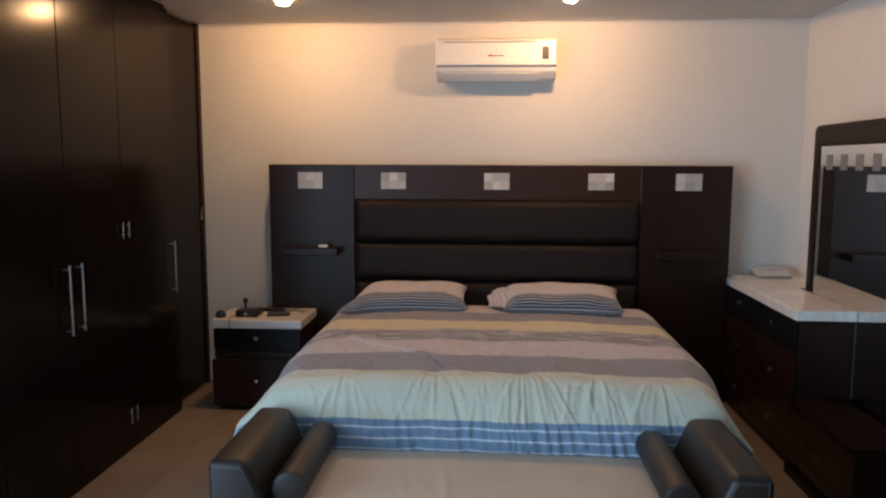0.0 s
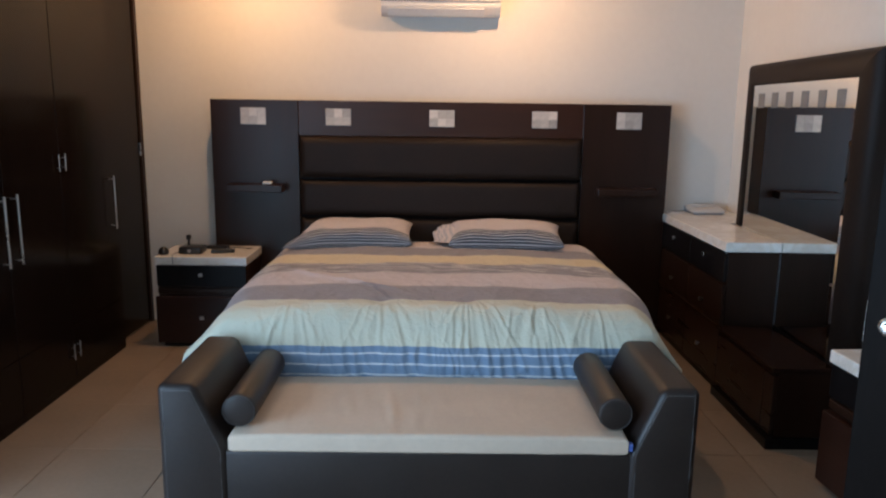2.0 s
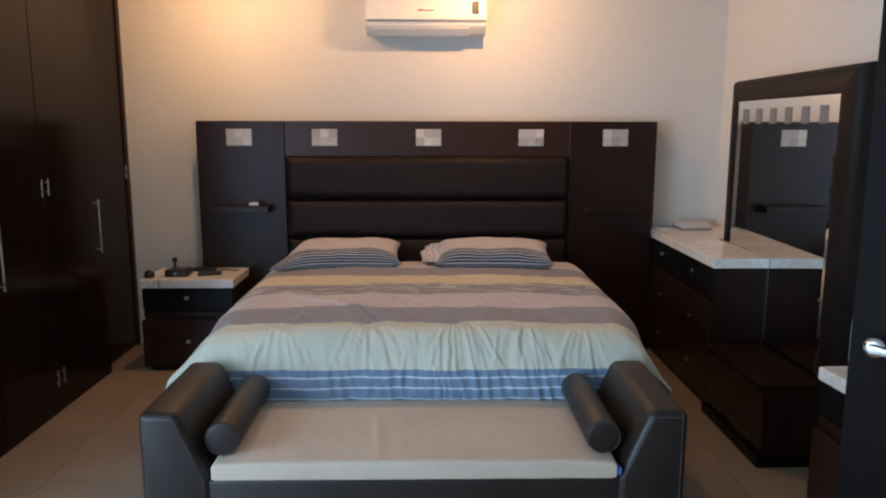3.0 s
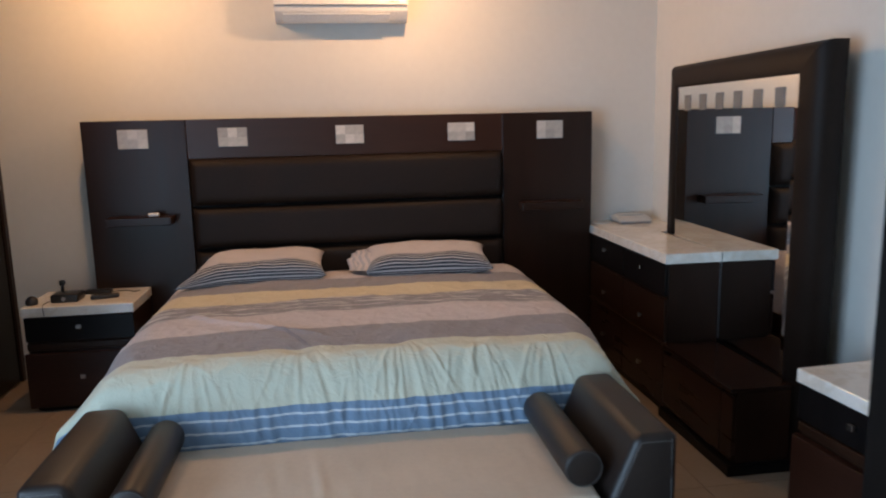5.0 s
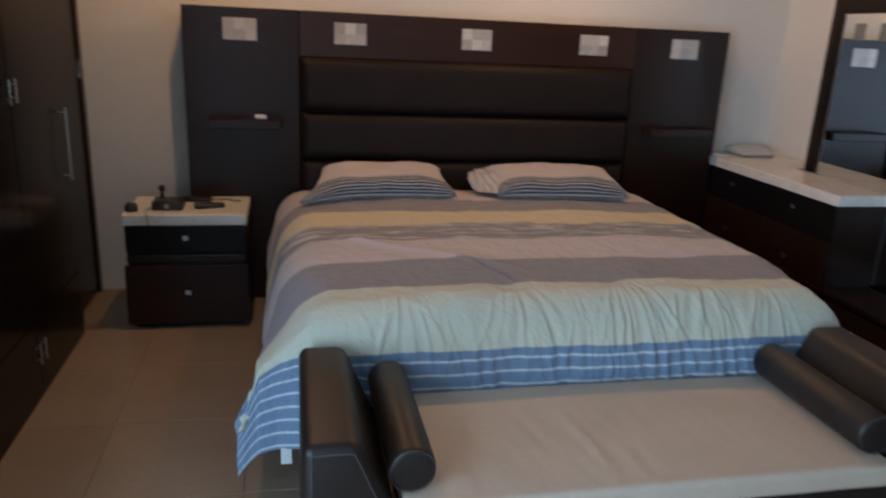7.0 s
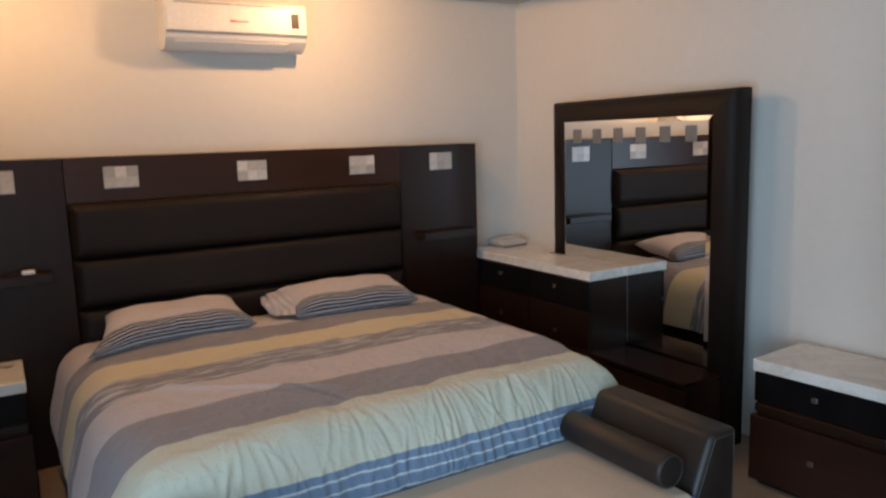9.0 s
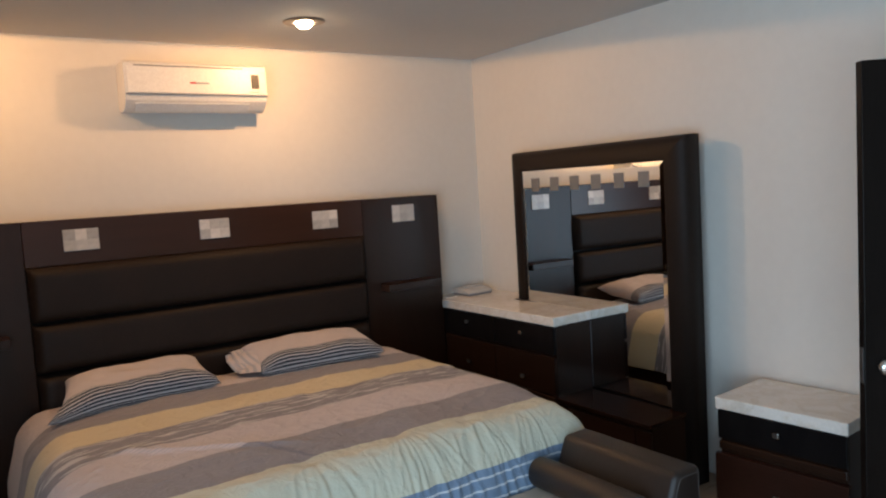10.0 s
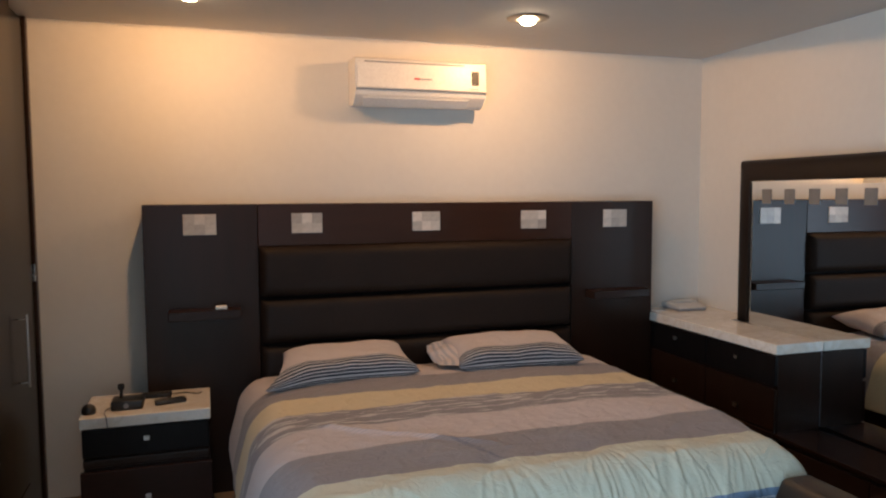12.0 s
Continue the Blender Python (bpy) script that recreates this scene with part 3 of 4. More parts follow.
def pillow(name, cx, cy, w, d, h, tilt, turn, label, flange, ear=0.0):
    bm = bmesh.new()
    uvl = bm.loops.layers.uv.new("cloth")
    nu, nv = 56, 44
    faces_uv = {}
    def point(i, j, sign):
        u, v = 2 * i / nu - 1, 2 * j / nv - 1
        edge = (1 - abs(u) ** 4.5) * (1 - abs(v) ** (7.0 if v < 0 else 3.5))
        pinch = 1 - 0.09 * (abs(u) ** 3) * (1 - abs(v) ** 2) * 0.4
        x, y = u * w / 2 * (1 - (0.16 * ear * max(0, v + 0.3) if u < 0 else 0)) * (1 - 0.07 * (1 - v * v) * abs(u)), v * d / 2 * (1 - 0.10 * (1 - u * u) * abs(v))
        z = sign * h / 2 * max(0, edge) ** 0.5 * (1 if sign > 0 else 0.75)
        z += (0.012 * noise.noise((x * 6 + cx * 9, y * 6, sign)) + 0.005 * noise.noise((x * 17 + cx * 9, y * 15, sign))) * max(0, edge) ** 0.3
        k = ear * math.exp(-((u + 1) ** 2 + (v + 1) ** 2) / 0.10)
        return Vector((x - 0.075 * k, y - 0.055 * k, z * (1 - 0.4 * k) - 0.012 * k))
    arc = [0.0]
    for j in range(nv):
        arc.append(arc[-1] + (point(nu // 2, j + 1, 1) - point(nu // 2, j, 1)).length)
    sheets = []
    for sign in (1, -1):
        g = [[bm.verts.new(point(i, j, sign)) for i in range(nu + 1)] for j in range(nv + 1)]
        sheets.append(g)
        for j in range(nv):
            for i in range(nu):
                q = [(j, i), (j, i + 1), (j + 1, i + 1), (j + 1, i)]
                if sign < 0:
                    q = q[::-1]
                f = bm.faces.new([g[a][b] for a, b in q])
                for loop, (a, b) in zip(f.loops, q):
                    loop[uvl].uv = (b / nu, arc[a] / arc[-1])
    bmesh.ops.remove_doubles(bm, verts=bm.verts, dist=0.0012)
    if flange:
        # a soft open hem at one end of the case
        for lay in (0, 1):
            m = [[bm.verts.new((-w / 2 + 0.05 - (0.15 - 0.03 * lay) * a + 0.012 * math.sin(b * 0.5 + lay), (b / 16 - 0.5) * d * (0.93 - 0.16 * a) + 0.03 * a,
                                0.03 * (1 - a) * (1 - 2 * lay) * math.sin(math.pi * b / 16) + 0.014 * a * math.sin(b * 0.75 + 2.2 * lay + a) - 0.022 * a * a + 0.012 * lay * a)) for b in range(17)] for a in [k / 8 for k in range(9)]]
            for a in range(8):
                for b in range(16):
                    f = bm.faces.new((m[a][b], m[a][b + 1], m[a + 1][b + 1], m[a + 1][b]))
                    for loop, (p, q) in zip(f.loops, ((a, b), (a, b + 1), (a + 1, b + 1), (a + 1, b))):
                        loop[uvl].uv = (q / 16, 1.04 + 0.05 * p)
    bmesh.ops.transform(bm, verts=bm.verts, matrix=pose(cx, cy, 0.0, tilt, 0, turn))
    low = min(v.co.z for v in bm.verts)
    bmesh.ops.translate(bm, verts=bm.verts, vec=(0, 0, TOP + 0.006 - low))
    return tagged(part(name, bm, M_PILLOW, smooth=True), label, "pillow", "pillows on the bed")


pillow("pillow", -0.545, -0.275, 0.74, 0.42, 0.155, 9, 2, "pink-white pillow with a navy striped border against the headboard", False, 1.0)
pillow("pillow", 0.43, -0.275, 0.74, 0.42, 0.155, 9, -3, "pink-white pillow with a navy striped border and open hem", True)

# ---- bench at the foot ----
BY0, BY1 = -2.572, -1.985
bench = thing("bench", (-0.04, -2.34, 0), "dark brown leather bench with slanted arms at the bed's foot", "bench")
part("seat_box", box(-0.79, 0.71, BY0 + 0.012, BY1, 0.03, 0.335, 0.015, 3), M_LEATHER, bench, smooth=True)
for sgn, xo in ((-1, -1.0), (1, 0.922)):
    out = [(xo, 0.03), (xo, 0.584), (xo - sgn * 0.135, 0.584), (xo - sgn * 0.24, 0.335), (xo - sgn * 0.24, 0.03)]
    arm = part("armrest", prism(out, "y", BY0, BY1, 0.028, 5), M_LEATHER, bench, "slanted leather armrest with pale stitching", smooth=True)
    # stitching round the front face
    pts = [(xo - sgn * d, BY0 + 0.0008, z) for d, z in ((0.022, 0.05), (0.022, 0.30), (0.022, 0.545), (0.030, 0.560), (0.080, 0.562), (0.116, 0.561), (0.128, 0.548), (0.172, 0.445), (0.216, 0.342), (0.218, 0.30), (0.218, 0.05))]
    tube(pts, 0.0013, "seam", M_THREAD, arm, "pale seam stitching")
    for y in (BY0 + 0.06, BY1 - 0.06):
        part("foot", rod((xo - sgn * 0.1, y, 0), (xo - sgn * 0.1, y, 0.032), 0.025, 16), M_BLACK, bench)

def seat_pad(x0, x1, y0, y1, z0, z1):
    """A soft flat cushion with a rounded boxed edge and a few pulled wrinkles."""
    bm = bmesh.new()
    nx, ny = 140, 60
    sheets = []
    for sign in (1, -1):
        g = []
        for j in range(ny + 1):
            row = []
            for i in range(nx + 1):
                u, v = i / nx, j / ny
                # denser toward the rim
                u, v = 0.5 - 0.5 * math.cos(math.pi * u), 0.5 - 0.5 * math.cos(math.pi * v)
                x, y = x0 + u * (x1 - x0), y0 + v * (y1 - y0)
                e = min(1, min(x - x0, x1 - x) / 0.018) , min(1, min(y - y0, y1 - y) / 0.018)
                rim = math.sqrt(max(0, 1 - (1 - e[0]) ** 2)) * math.sqrt(max(0, 1 - (1 - e[1]) ** 2))
                half = (z1 - z0) / 2
                z = (z0 + z1) / 2 + sign * half * (0.62 + 0.38 * rim)
                if sign > 0:
                    fx = (x - x0) / (x1 - x0)
                    g1 = math.exp(-((fx - 0.36) / 0.16) ** 2) * math.exp(-((v - 0.35) / 0.28) ** 2)
                    z += rim * (0.0075 * g1 * max(0, noise.noise((x * 30 + 3 * y, y * 3, 1))) * 2 + 0.004 * noise.noise((x * 3, y * 4, 8)) + 0.0012 * noise.noise((x * 30, y * 9, 2)))
                    z += 0.006 * rim * (1 - (2 * fx - 1) ** 2)
                wob = 0.002 * noise.noise((x * 9, y * 9, 3))
                row.append(bm.verts.new((x + wob, y + wob, z)))
            g.append(row)
        sheets.append(g)
        for j in range(ny):
            for i in range(nx):
                q = (g[j][i], g[j][i + 1], g[j + 1][i + 1], g[j + 1][i])
                bm.faces.new(q if sign > 0 else q[::-1])
    a, b = sheets
    rim = [(0, i) for i in range(nx)] + [(j, nx) for j in range(ny)] + [(ny, i) for i in range(nx, 0, -1)] + [(j, 0) for j in range(ny, 0, -1)]
    for k in range(len(rim)):
        (j0, i0), (j1, i1) = rim[k], rim[(k + 1) % len(rim)]
        bm.faces.new((b[j0][i0], b[j1][i1], a[j1][i1], a[j0][i0]))
    bmesh.ops.recalc_face_normals(bm, faces=bm.faces)
    return bm


bm = seat_pad(-0.750, 0.672, BY0 - 0.008, BY1 - 0.002, 0.335, 0.402)
cush = part("seat_cushion", bm, M_CUSHION, smooth=True)
tagged(cush, "flat beige linen seat cushion on the bench", "cushion")
part("tag", box(0.676, 0.690, BY0 - 0.006, BY0 + 0.02, 0.352, 0.380, 0.002), M_BLUETAG, cush, "small blue and white tag")
for x, label in ((-0.726, "round dark leather bolster on the bench"), (0.636, "round dark leather bolster on the bench")):
    bo = part("bolster", rod((x, -2.520, 0.467), (x, -1.995, 0.467), 0.062, 40, 0.014), M_LEATHER, smooth=True)
    tagged(bo, label, "bolster", "bolsters on the bench")
    ring = [(x + 0.058 * math.cos(k * math.tau / 16), -2.5195, 0.467 + 0.058 * math.sin(k * math.tau / 16)) for k in range(17)]
    tube(ring, 0.0012, "piping", M_THREAD, bo)


# ---- nightstands ----
def knob(x, y, z, parent, n):
    """A small square metal pull; n is the way it faces."""
    n = Vector(n)
    c = Vector((x, y, z))
    a, b = c + n * 0.012, c + n * 0.024
    s = Vector((abs(n.y), abs(n.x), 0)) * 0.013 + Vector((0, 0, 0.011))
    lo, hi = Vector(map(min, a, b)) - s, Vector(map(max, a, b)) + s
    bm = join(box(lo.x, hi.x, lo.y, hi.y, lo.z, hi.z, 0.002), rod(c, a, 0.005, 10))
    return part("knob", bm, M_STEEL, parent, "square brushed steel knob")


def nightstand(label):
    """Front toward -y, 0.60 wide, base centred on the back edge."""
    ns = thing("nightstand", (0, 0, 0), label, "nightstand", "nightstands")
    part("body", box(-0.285, 0.285, -0.385, 0, 0.05, 0.543, 0.003), M_WENGE, ns)
    part("plinth", box(-0.27, 0.27, -0.38, -0.01, 0, 0.05, 0.002), M_BLACKWOOD, ns)
    up = part("drawer", box(-0.286, 0.286, -0.407, -0.387, 0.405, 0.540, 0.003), M_BLACKWOOD, ns, "black upper drawer front")
    knob(0, -0.407, 0.484, up, (0, -1, 0))
    part("rail", box(-0.286, 0.286, -0.404, -0.387, 0.352, 0.394, 0.008), M_WENGE, ns)
    lo = part("drawer", box(-0.297, 0.297, -0.418, -0.387, 0.028, 0.336, 0.003), M_BROWN, ns, "reddish brown lower drawer front")
    knob(0, -0.418, 0.202, lo, (0, -1, 0))
    part("marble_top", box(-0.295, 0.295, -0.415, 0.0, 0.545, 0.600, 0.006, 3), M_MARBLE, ns, "thick cream marble top")
    return ns


n1 = nightstand("dark nightstand with a thick marble top by the wardrobe")
n1.matrix_basis = pose(-1.529, -0.004, 0)
n2 = copy_thing(n1, pose(2.036, -2.405, 0, 0, 0, -86))
tagged(n2, "dark nightstand with a thick marble top by the mirror")

# ---- dresser with low end ----
DX, DB = 1.548, 1.845
dr = thing("dresser", (1.7, -0.6, 0), "dark wenge dresser with six drawers beside the headboard", "dresser")
part("body", prism([(DX + 0.02, -1.118), (DB, -1.118), (DB, -0.40), (WALL_X - 0.004, -0.40), (WALL_X - 0.004, WALL_Y - 0.004), (DX + 0.02, WALL_Y - 0.004)], "z", 0.05, 0.805, 0.003, 1), M_DRESSER, dr)
part("plinth", box(DX + 0.03, DB, -1.118, -0.012, 0, 0.05, 0.0), M_BLACKWOOD, dr)
for z0, z1, zk, m in ((0.640, 0.800, 0.743, M_BLACKWOOD), (0.402, 0.622, 0.475, M_DRESSER), (0.06, 0.375, 0.205, M_DRAWER)):
    for y0, y1 in ((-1.116, -0.568), (-0.562, -0.014)):
        dwr = part("drawer", box(DX, DX + 0.019, y0, y1, z0, z1, 0.003), m, dr, "dark drawer front")
        knob(DX, (y0 + y1) / 2, zk, dwr, (-1, 0, 0))
part("rail", box(DX - 0.012, DX + 0.019, -1.116, -0.014, 0.378, 0.396, 0.003), M_DRESSER, dr)
slab = [(DX - 0.006, -1.132), (DB + 0.002, -1.132), (DB + 0.002, -0.40), (WALL_X - 0.003, -0.40), (WALL_X - 0.003, WALL_Y - 0.003), (DX + 0.004, WALL_Y - 0.003), (DX - 0.006, 0.0)]
top = part("marble_slab", prism(slab, "z", 0.808, 0.862, 0.005, 2), M_MARBLE)
tagged(top, "thick cream marble slab lying on the dresser", "countertop")

# added sliver that imitates the bright reflection along the mirror's edge
part("edge_strip", box(DB, DB + 0.0015, -1.1205, -1.1185, 0.40, 0.804, 0.0005, 1), M_GLINT, dr, "thin pale strip standing in for the mirror edge's glint")
low = thing("low_cabinet", (1.7, -1.47, 0), "low dark wooden cabinet under the mirror beside the dresser", "cabinet")
part("body", box(DX + 0.02, DB - 0.024, -1.80, -1.122, 0.05, 0.372, 0.003), M_DRESSER, low)
part("plinth", box(DX - 0.020, DB - 0.024, -1.819, -1.122, 0.0, 0.05, 0.002), M_BLACKWOOD, low)
dl = part("drawer", box(DX, DX + 0.019, -1.70, -1.124, 0.06, 0.35, 0.003), M_DRAWER, low, "reddish brown drawer front")
part("stile", box(DX, DX + 0.019, -1.80, -1.706, 0.06, 0.35, 0.003), M_DRAWER, low)
part("cabinet_top", box(DX - 0.014, DB - 0.024, -1.808, -1.122, 0.374, 0.396, 0.004), M_GLOSSTOP, low, "glossy brown wooden top")

# ---- mirror ----
GX = 1.848
mir = thing("mirror", (1.91, -1.13, 0), "tall standing mirror in a wide padded leather frame", "mirror")
Y0, Y1, ZT = -1.838, -0.414, 1.838


def mitred_frame():
    """Padded frame: two uprights and a head rail, mitred at the corners; the left upright stands on the slab."""
    prof = [(1.900, 0.0), (1.848, 0.0), (1.843, 0.03), (1.841, 0.10), (1.843, 0.45), (1.850, 0.66), (1.860, 0.82), (1.874, 0.93), (1.890, 0.985), (1.900, 1.0), (1.966, 1.0), (1.966, 0.0)]
    ins = ((Y1 - 0.126, 0.864), (Y1 - 0.126, 1.712), (Y0 + 0.132, 1.712), (Y0 + 0.132, 0.0))
    outs = ((Y1, 0.864), (Y1, ZT), (Y0, ZT), (Y0, 0.0))
    bm = bmesh.new()
    for k in range(3):
        rings = [[bm.verts.new((x, ins[m][0] + f * (outs[m][0] - ins[m][0]), ins[m][1] + f * (outs[m][1] - ins[m][1]))) for x, f in prof] for m in (k, k + 1)]
        n = len(prof)
        for q in range(n):
            bm.faces.new((rings[0][q], rings[0][(q + 1) % n], rings[1][(q + 1) % n], rings[1][q]))
        for end, ring in ((0, rings[0]), (2, rings[1])):
            if k == end:
                bm.faces.new(ring)
    bmesh.ops.recalc_face_normals(bm, faces=bm.faces)
    return bm


part("frame", mitred_frame(), M_PADDING, mir, "wide padded dark leather frame", smooth=True)
part("backing", box(GX + 0.006, 1.962, Y0 + 0.134, Y1 - 0.128, 0.02, 1.711, 0), M_BLACKWOOD, mir)
gy0, gy1, gz0, gz1, bv = Y0 + 0.135, Y1 - 0.129, 0.398, 1.711, 0.024
bm = bmesh.new()
outer = [bm.verts.new((GX + 0.004, y, z)) for y, z in ((gy0, gz0), (gy1, gz0), (gy1, gz1), (gy0, gz1))]
inner = [bm.verts.new((GX, y, z)) for y, z in ((gy0 + bv, gz0 + 0.002), (gy1 - bv, gz0 + 0.002), (gy1 - bv, gz1 - bv), (gy0 + bv, gz1 - bv))]
bm.faces.new(inner)
for k in range(4):
    bm.faces.new((outer[k], outer[(k + 1) % 4], inner[(k + 1) % 4], inner[k]))
bmesh.ops.recalc_face_normals(bm, faces=bm.faces)
glass = part("mirror_glass", bm, M_MIRROR, mir, "bevelled mirror glass")
for k in range(6):
    y = -0.680 - 0.178 * k
    part("frosted_square", box(GX - 0.003, GX - 0.0005, y - 0.037, y + 0.037, 1.579, 1.663, 0.0005, 1), M_FROST, glass, "grey frosted square on the glass")
mir.rotation_euler = (0, 0, radians(-1.15))

# ---- wardrobe ----
WX = -2.028
WY = (-0.43, -1.09, -1.62, -2.15, -2.68)
wd = thing("wardrobe", (-2.35, -1.5, 0), "tall dark lacquered built-in wardrobe with steel bar handles", "wardrobe")
part("body", box(LEFT_X + 0.002, WX - 0.021, WY[-1] - 0.02, WY[0], 0.0, CEIL - 0.003, 0.002), M_GLOSS, wd)


def bar(x, y, z0, z1, parent, r=0.006):
    off = 0.034 if z1 - z0 > 0.2 else 0.016
    bms = [rod((x + off, y, z0), (x + off, y, z1), r, 14, 0.001)]
    for z in (z0 + 0.02, z1 - 0.02):
        bms.append(rod((x, y, z), (x + off, y, z), r * 0.6, 10))
    return part("handle", join(*bms), M_STEEL, parent, "brushed steel bar handle", smooth=True)


for k in range(4):
    y1, y0 = WY[k] - 0.002, WY[k + 1] + 0.002
    dlow = part("door", box(WX - 0.020, WX, y0, y1, 0.045, 0.330, 0.003), M_GLOSS, wd, "low dark lacquered door")
    dup = part("door", box(WX - 0.020, WX, y0, y1, 0.334, CEIL - 0.03, 0.003), M_GLOSS, wd, "tall dark lacquered door")
    if k in (0, 1):
        yh = y0 + 0.030 if k == 0 else y1 - 0.030
        bar(WX, yh, 1.195, 1.285, dup, 0.004)
        bar(WX, yh, 0.155, 0.245, dlow, 0.004)
    if k in (1, 2):
        bar(WX, y0 + 0.05 if k == 1 else y1 - 0.05, 0.79, 1.125, dup, 0.006)
    if k == 0:
        bar(WX, y1 - 0.095, 0.797, 1.122, dup, 0.005)
part("plinth", box(WX - 0.020, WX - 0.004, WY[-1], WY[0], 0.0, 0.042, 0.001), M_GLOSS, wd)

closet = thing("door_1", (-2.1, -0.17, 0), "tall dark lacquered closet door beside the wardrobe", "door", kind="structure")
CX = -2.098
leaf = part("leaf", box(CX - 0.03, CX, -0.424, 0.150, 0.012, CEIL - 0.02, 0.003), M_GLOSS, closet)
part("jamb", box(CX - 0.10, CX + 0.012, 0.154, WALL_Y - 0.002, 0.0, CEIL - 0.003, 0.003), M_WENGE, closet)
part("hinge", box(CX + 0.001, CX + 0.010, 0.140, 0.156, 1.20, 1.29, 0.002), M_STEEL, closet)

# ---- open entrance door ----
edge, hinge = Vector((1.207, -3.000, 0)), Vector((2.012, -3.660, 0))
run = (hinge - edge)
ang = math.degrees(math.atan2(run.y, run.x))
door = thing("door_2", (0, 0, 0), "dark wooden entrance door standing open", "door", kind="structure")
L = run.length
leaf = part("leaf", box(0, L, -0.02, 0.02, 0.008, 1.965, 0.003), M_DOOR, door)
for s in (-1, 1):
    y = s * 0.02
    lever = prism([(0.050, 0.957), (0.050, 0.984), (0.080, 0.982), (0.150, 0.966), (0.192, 0.956), (0.196, 0.950), (0.192, 0.944), (0.140, 0.950), (0.085, 0.956)], "y", min(y + s * 0.036, y + s * 0.054), max(y + s * 0.036, y + s * 0.054), 0.004, 3)
    bms = [rod((0.065, y, 0.97), (0.065, y + s * 0.05, 0.97), 0.012, 16), lever]
    part("lever_handle", join(*bms), M_CHROME, leaf, "satin chrome lever handle", smooth=True)
    part("rose", rod((0.065, y, 0.97), (0.065, y + s * 0.036, 0.97), 0.033, 28, 0.014, 0.030), M_CHROME, leaf, smooth=True)
part("latch", box(-0.002, 0.002, -0.011, 0.011, 0.91, 1.03, 0.0008, 1), M_STEEL, leaf)
for z in (0.25, 0.95, 1.7):
    part("hinge", rod((L + 0.006, 0.018, z), (L + 0.006, 0.018, z + 0.09), 0.006, 12), M_STEEL, leaf)
door.matrix_basis = pose(edge.x, edge.y, 0, 0, 0, ang)
fr2 = thing("door_frame", (WALL_X, (DOOR_Y0 + DOOR_Y1) / 2, 0), "dark wooden frame round the open doorway", "door frame", kind="structure")
for ya, yb, za, zb in ((DOOR_Y1 - 0.03, DOOR_Y1 - 0.002, 0, DOOR_H - 0.03), (DOOR_Y0 + 0.002, DOOR_Y0 + 0.03, 0, DOOR_H - 0.03), (DOOR_Y0 + 0.002, DOOR_Y1 - 0.002, DOOR_H - 0.028, DOOR_H)):
    part("jamb", box(WALL_X - 0.012, WALL_X + 0.16, ya, yb, za, zb, 0.003), M_WENGE, fr2)

# ---- air conditioner ----
AX0, AX1, AZ0, AZ1, AY = -0.408, 0.386, 2.155, 2.426, -0.002
ac = thing("air_conditioner", (0, WALL_Y, AZ0), "white wall-mounted split air conditioner above the headboard", "air conditioner")
out = [(WALL_Y - 0.001, AZ0 + 0.012), (WALL_Y - 0.001, AZ1), (AY + 0.035, AZ1), (AY + 0.008, AZ1 - 0.012), (AY, AZ0 + 0.088), (AY + 0.012, AZ0 + 0.058), (AY + 0.064, AZ0 + 0.012), (AY + 0.11, AZ0)]
part("body", prism(out, "x", AX0, AX1, 0.006, 2), M_PLASTIC, ac)
front = part("front_panel", prism([(AY + 0.004, AZ0 + 0.096), (AY + 0.010, AZ1 - 0.030), (AY - 0.002, AZ1 - 0.032), (AY - 0.008, AZ0 + 0.096)], "x", AX0 + 0.012, AX1 - 0.004, 0.003, 2), M_PLASTIC, ac, "smooth white front panel")
part("trim_line", box(AX0 + 0.004, AX1 - 0.002, AY - 0.010, AY + 0.004, AZ0 + 0.086, AZ0 + 0.092, 0.001, 1), M_GREYPLASTIC, ac, "thin dark grey trim line")
part("trim_line", box(AX0 + 0.055, AX1 - 0.14, AY - 0.001, AY + 0.009, AZ1 - 0.029, AZ1 - 0.024, 0.001, 1), M_GREYPLASTIC, ac)
disp = part("display_window", box(0.290, 0.336, AY - 0.010, AY - 0.002, 2.285, 2.366, 0.003), M_BLACK, front, "dark glossy display window")
for x0, x1, z0, z1, m in ((-0.062, -0.032, 2.305, 2.315, M_RED), (-0.030, 0.042, 2.305, 2.313, M_GREYPLASTIC), (0.275, 0.335, 2.262, 2.266, M_GREYPLASTIC)):
    part("mark", box(x0, x1, AY - 0.0095, AY - 0.003, z0, z1, 0.0005, 1), m, front, "small printed mark")
lou = prism([(AY + 0.020, AZ0 + 0.046), (AY + 0.066, AZ0 + 0.003), (AY + 0.062, AZ0 - 0.001), (AY + 0.014, AZ0 + 0.042)], "x", AX0 + 0.05, AX1 - 0.11, 0.001, 1)
part("louver", lou, M_WHITE, ac, "closed air outlet louver")

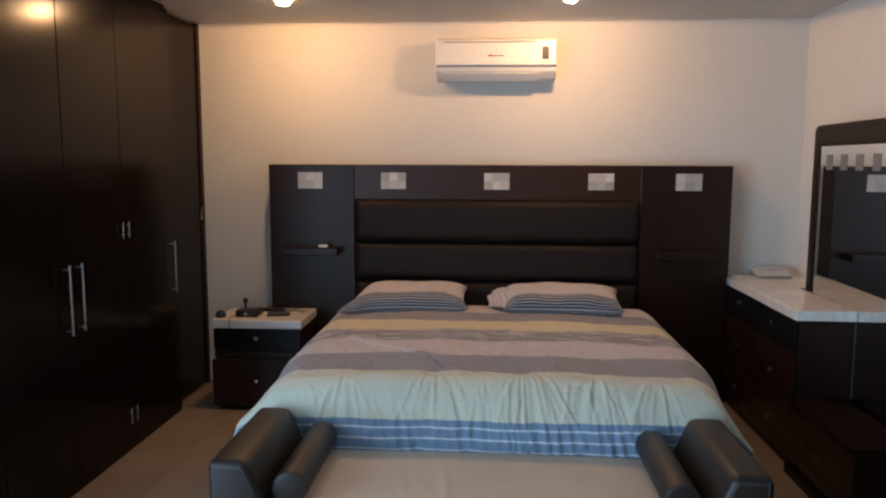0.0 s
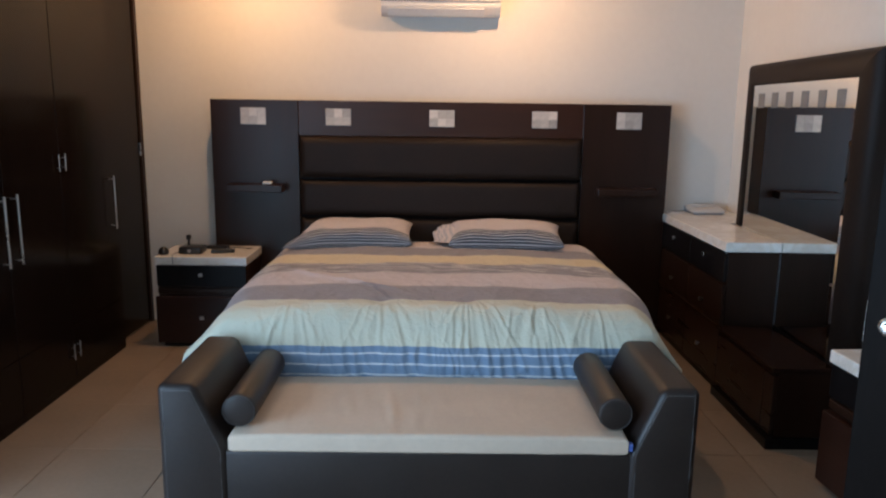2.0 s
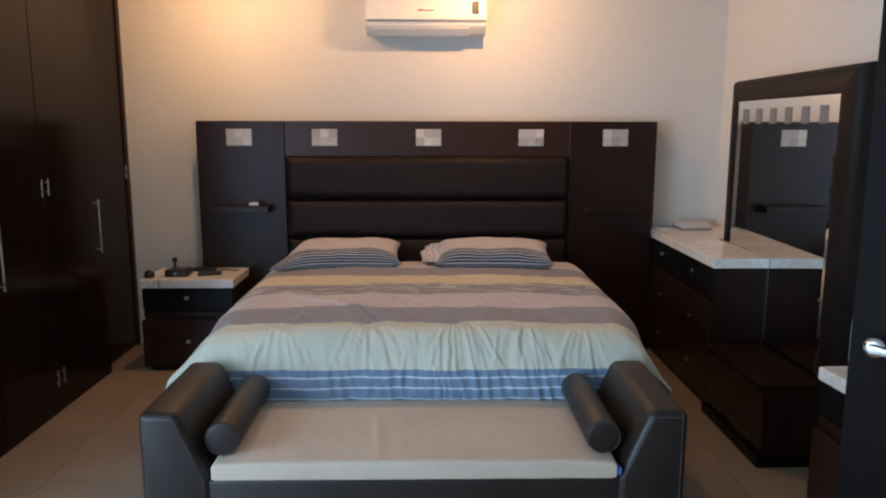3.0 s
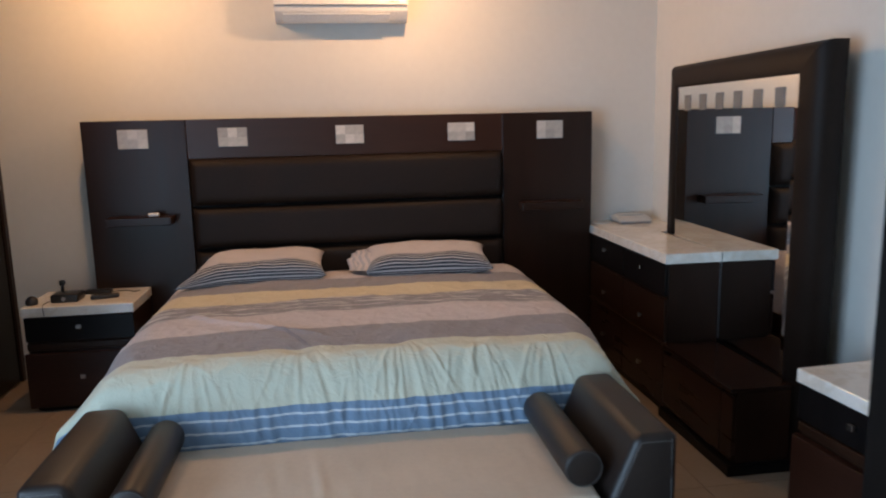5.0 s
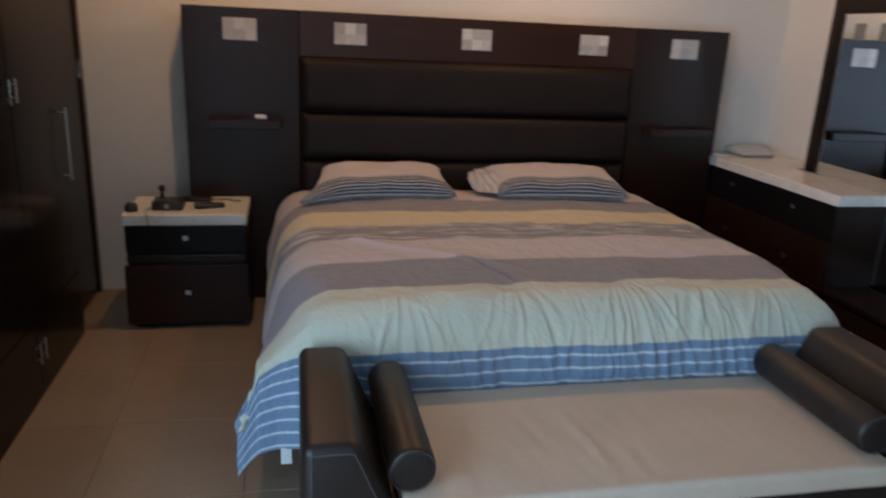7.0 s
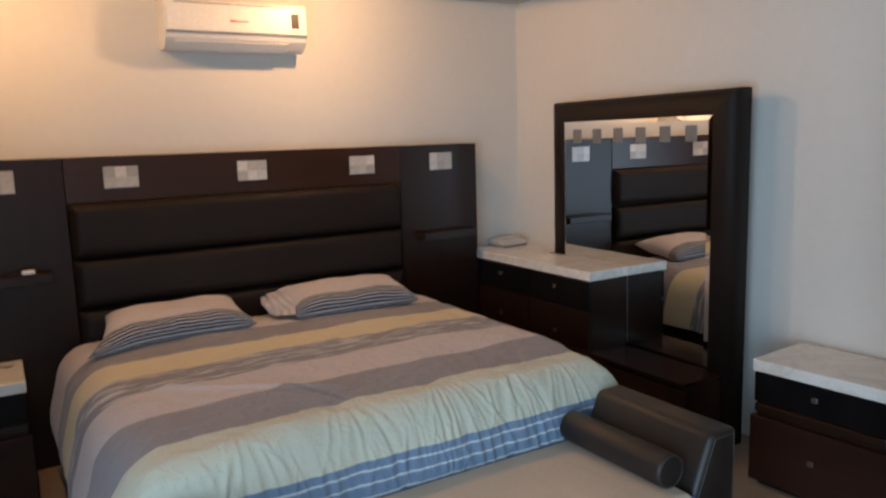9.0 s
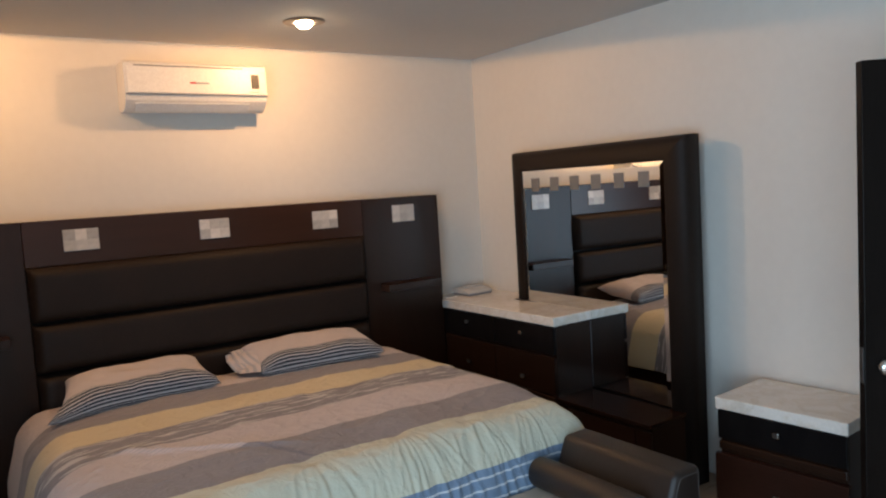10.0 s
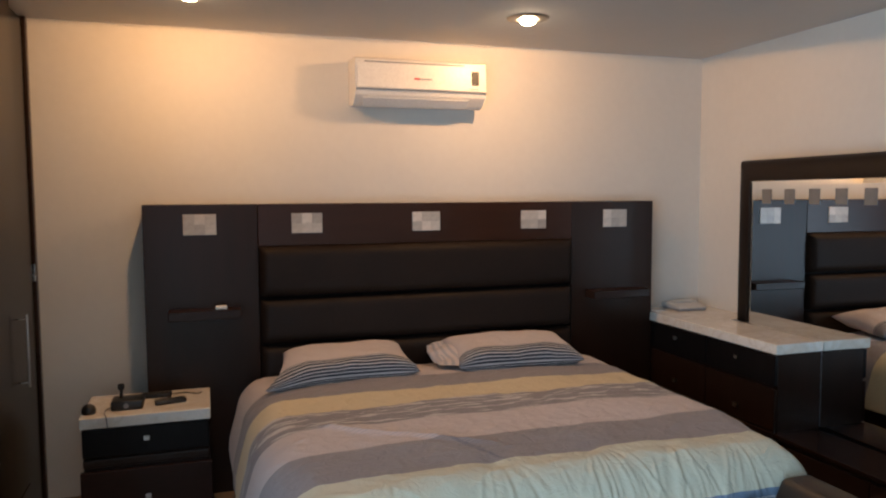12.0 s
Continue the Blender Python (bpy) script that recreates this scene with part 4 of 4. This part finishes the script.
# ---- small things ----
tel = thing("telephone_base", (1.9, 0.09, 0.8620), "flat white plastic device on the marble slab", "telephone")
part("body", prism([(-0.055, 0.8740), (-0.050, 0.8900), (0.01, 0.9060), (0.10, 0.9110), (0.150, 0.9020), (0.155, 0.8740)], "x", 1.730, 1.950, 0.008, 3), M_TEL, tel, smooth=True)
part("handset", box(1.755, 1.925, 0.030, 0.105, 0.9060, 0.9180, 0.005, 3), M_TEL, tel, smooth=True)
part("base_plate", box(1.737, 1.943, -0.046, 0.15, 0.8620, 0.8760, 0.003, 2), M_GREYPLASTIC, tel)
cable = tube([(1.737, 0.12, 0.8790), (1.69, 0.15, 0.8700), (1.62, 0.13, 0.8645), (1.59, 0.05, 0.8645), (1.63, 0.01, 0.8645), (1.70, 0.03, 0.8645)], 0.0022, "cable", M_WHITE)
tagged(cable, "thin white telephone cable on the marble slab", "cable")

NZ = 0.600
bm = bmesh.new()
bmesh.ops.create_uvsphere(bm, u_segments=24, v_segments=14, radius=0.033)
for v in bm.verts:
    v.co.z = max(v.co.z * 1.05, -0.014)
bmesh.ops.translate(bm, verts=bm.verts, vec=(-1.790, -0.335, NZ + 0.014))
dome = part("alarm_clock", bm, M_BLACK, smooth=True)
tagged(dome, "small round dark alarm clock on the nightstand", "clock")
cam_box = thing("radio", (-1.625, -0.27, NZ), "black plastic radio with a knobbed stalk on the nightstand", "radio")
part("body", box(-1.695, -1.548, -0.335, -0.205, NZ, NZ + 0.046, 0.010, 3), M_BLACK, cam_box, smooth=True)
part("stalk", rod((-1.655, -0.245, NZ + 0.045), (-1.655, -0.240, NZ + 0.090), 0.008, 12), M_BLACK, cam_box, smooth=True)
part("stalk_knob", box(-1.670, -1.640, -0.253, -0.227, NZ + 0.082, NZ + 0.112, 0.007, 3), M_BLACK, cam_box, smooth=True)
part("dial", rod((-1.625, -0.334, NZ + 0.022), (-1.625, -0.338, NZ + 0.022), 0.012, 16), M_GREYPLASTIC, cam_box)
c1 = tube([(-1.685, -0.28, NZ + 0.012), (-1.715, -0.30, NZ + 0.004), (-1.72, -0.36, NZ + 0.003), (-1.705, -0.421, NZ - 0.001), (-1.700, -0.4235, NZ - 0.05)], 0.0022, "cable", M_BLACK)
tagged(c1, "thin black cable hanging over the marble edge", "cable")
for x, y, a, l, lab in ((-1.425, -0.265, 12, 0.15, "black remote control on the nightstand"), (-1.50, -0.125, -4, 0.15, "black remote control at the back of the nightstand")):
    rc = thing("remote_control", (x, y, NZ), lab, "remote control")
    b = part("body", box(x - l / 2, x + l / 2, y - 0.025, y + 0.025, NZ, NZ + 0.024, 0.008, 3), M_BLACK, rc, smooth=True)
    for k in range(6):
        for q in (-0.009, 0.009):
            part("button", box(x - l / 2 + 0.02 + k * 0.02, x - l / 2 + 0.030 + k * 0.02, y + q - 0.004, y + q + 0.004, NZ + 0.0235, NZ + 0.0255, 0.0008, 1), M_BUTTON, b)
    rc.rotation_euler = (0, 0, radians(a))
c2 = tube([(-1.44, -0.11, NZ + 0.004), (-1.36, -0.09, NZ + 0.004), (-1.30, -0.13, NZ + 0.003), (-1.275, -0.10, NZ + 0.003)], 0.003, "cable", M_BLACK)
tagged(c2, "short dark cable on the marble top", "cable")
sw = part("switch_box", box(-1.195, -1.135, -0.095, -0.055, 1.036, 1.056, 0.005, 3), M_PLASTIC, smooth=True)
tagged(sw, "small white plastic switch on the headboard shelf", "switch")

# ---- floor tiles, each a piece of its own ----
TS, GAP = 0.515, 0.003
src = part("tile_source", box(-TS / 2 + GAP / 2, TS / 2 - GAP / 2, -TS / 2 + GAP / 2, TS / 2 - GAP / 2, -0.008, 0.0, 0.0008, 1), M_TILE)
tile_mesh = src.data
tile_mesh.name = "floor_tile"
bpy.data.objects.remove(src)
for i in range(-2, 8):
    for j in range(-12, 4):
        x, y = -1.70 + (i + 0.5) * TS, -1.365 + (j + 0.5) * TS
        if y + TS / 2 > WALL_Y + 0.2 or y - TS / 2 < BACK_Y - 0.45:
            continue
        o = new("tile", tile_mesh)
        o.parent = floor
        o.location = (x, y, 0)
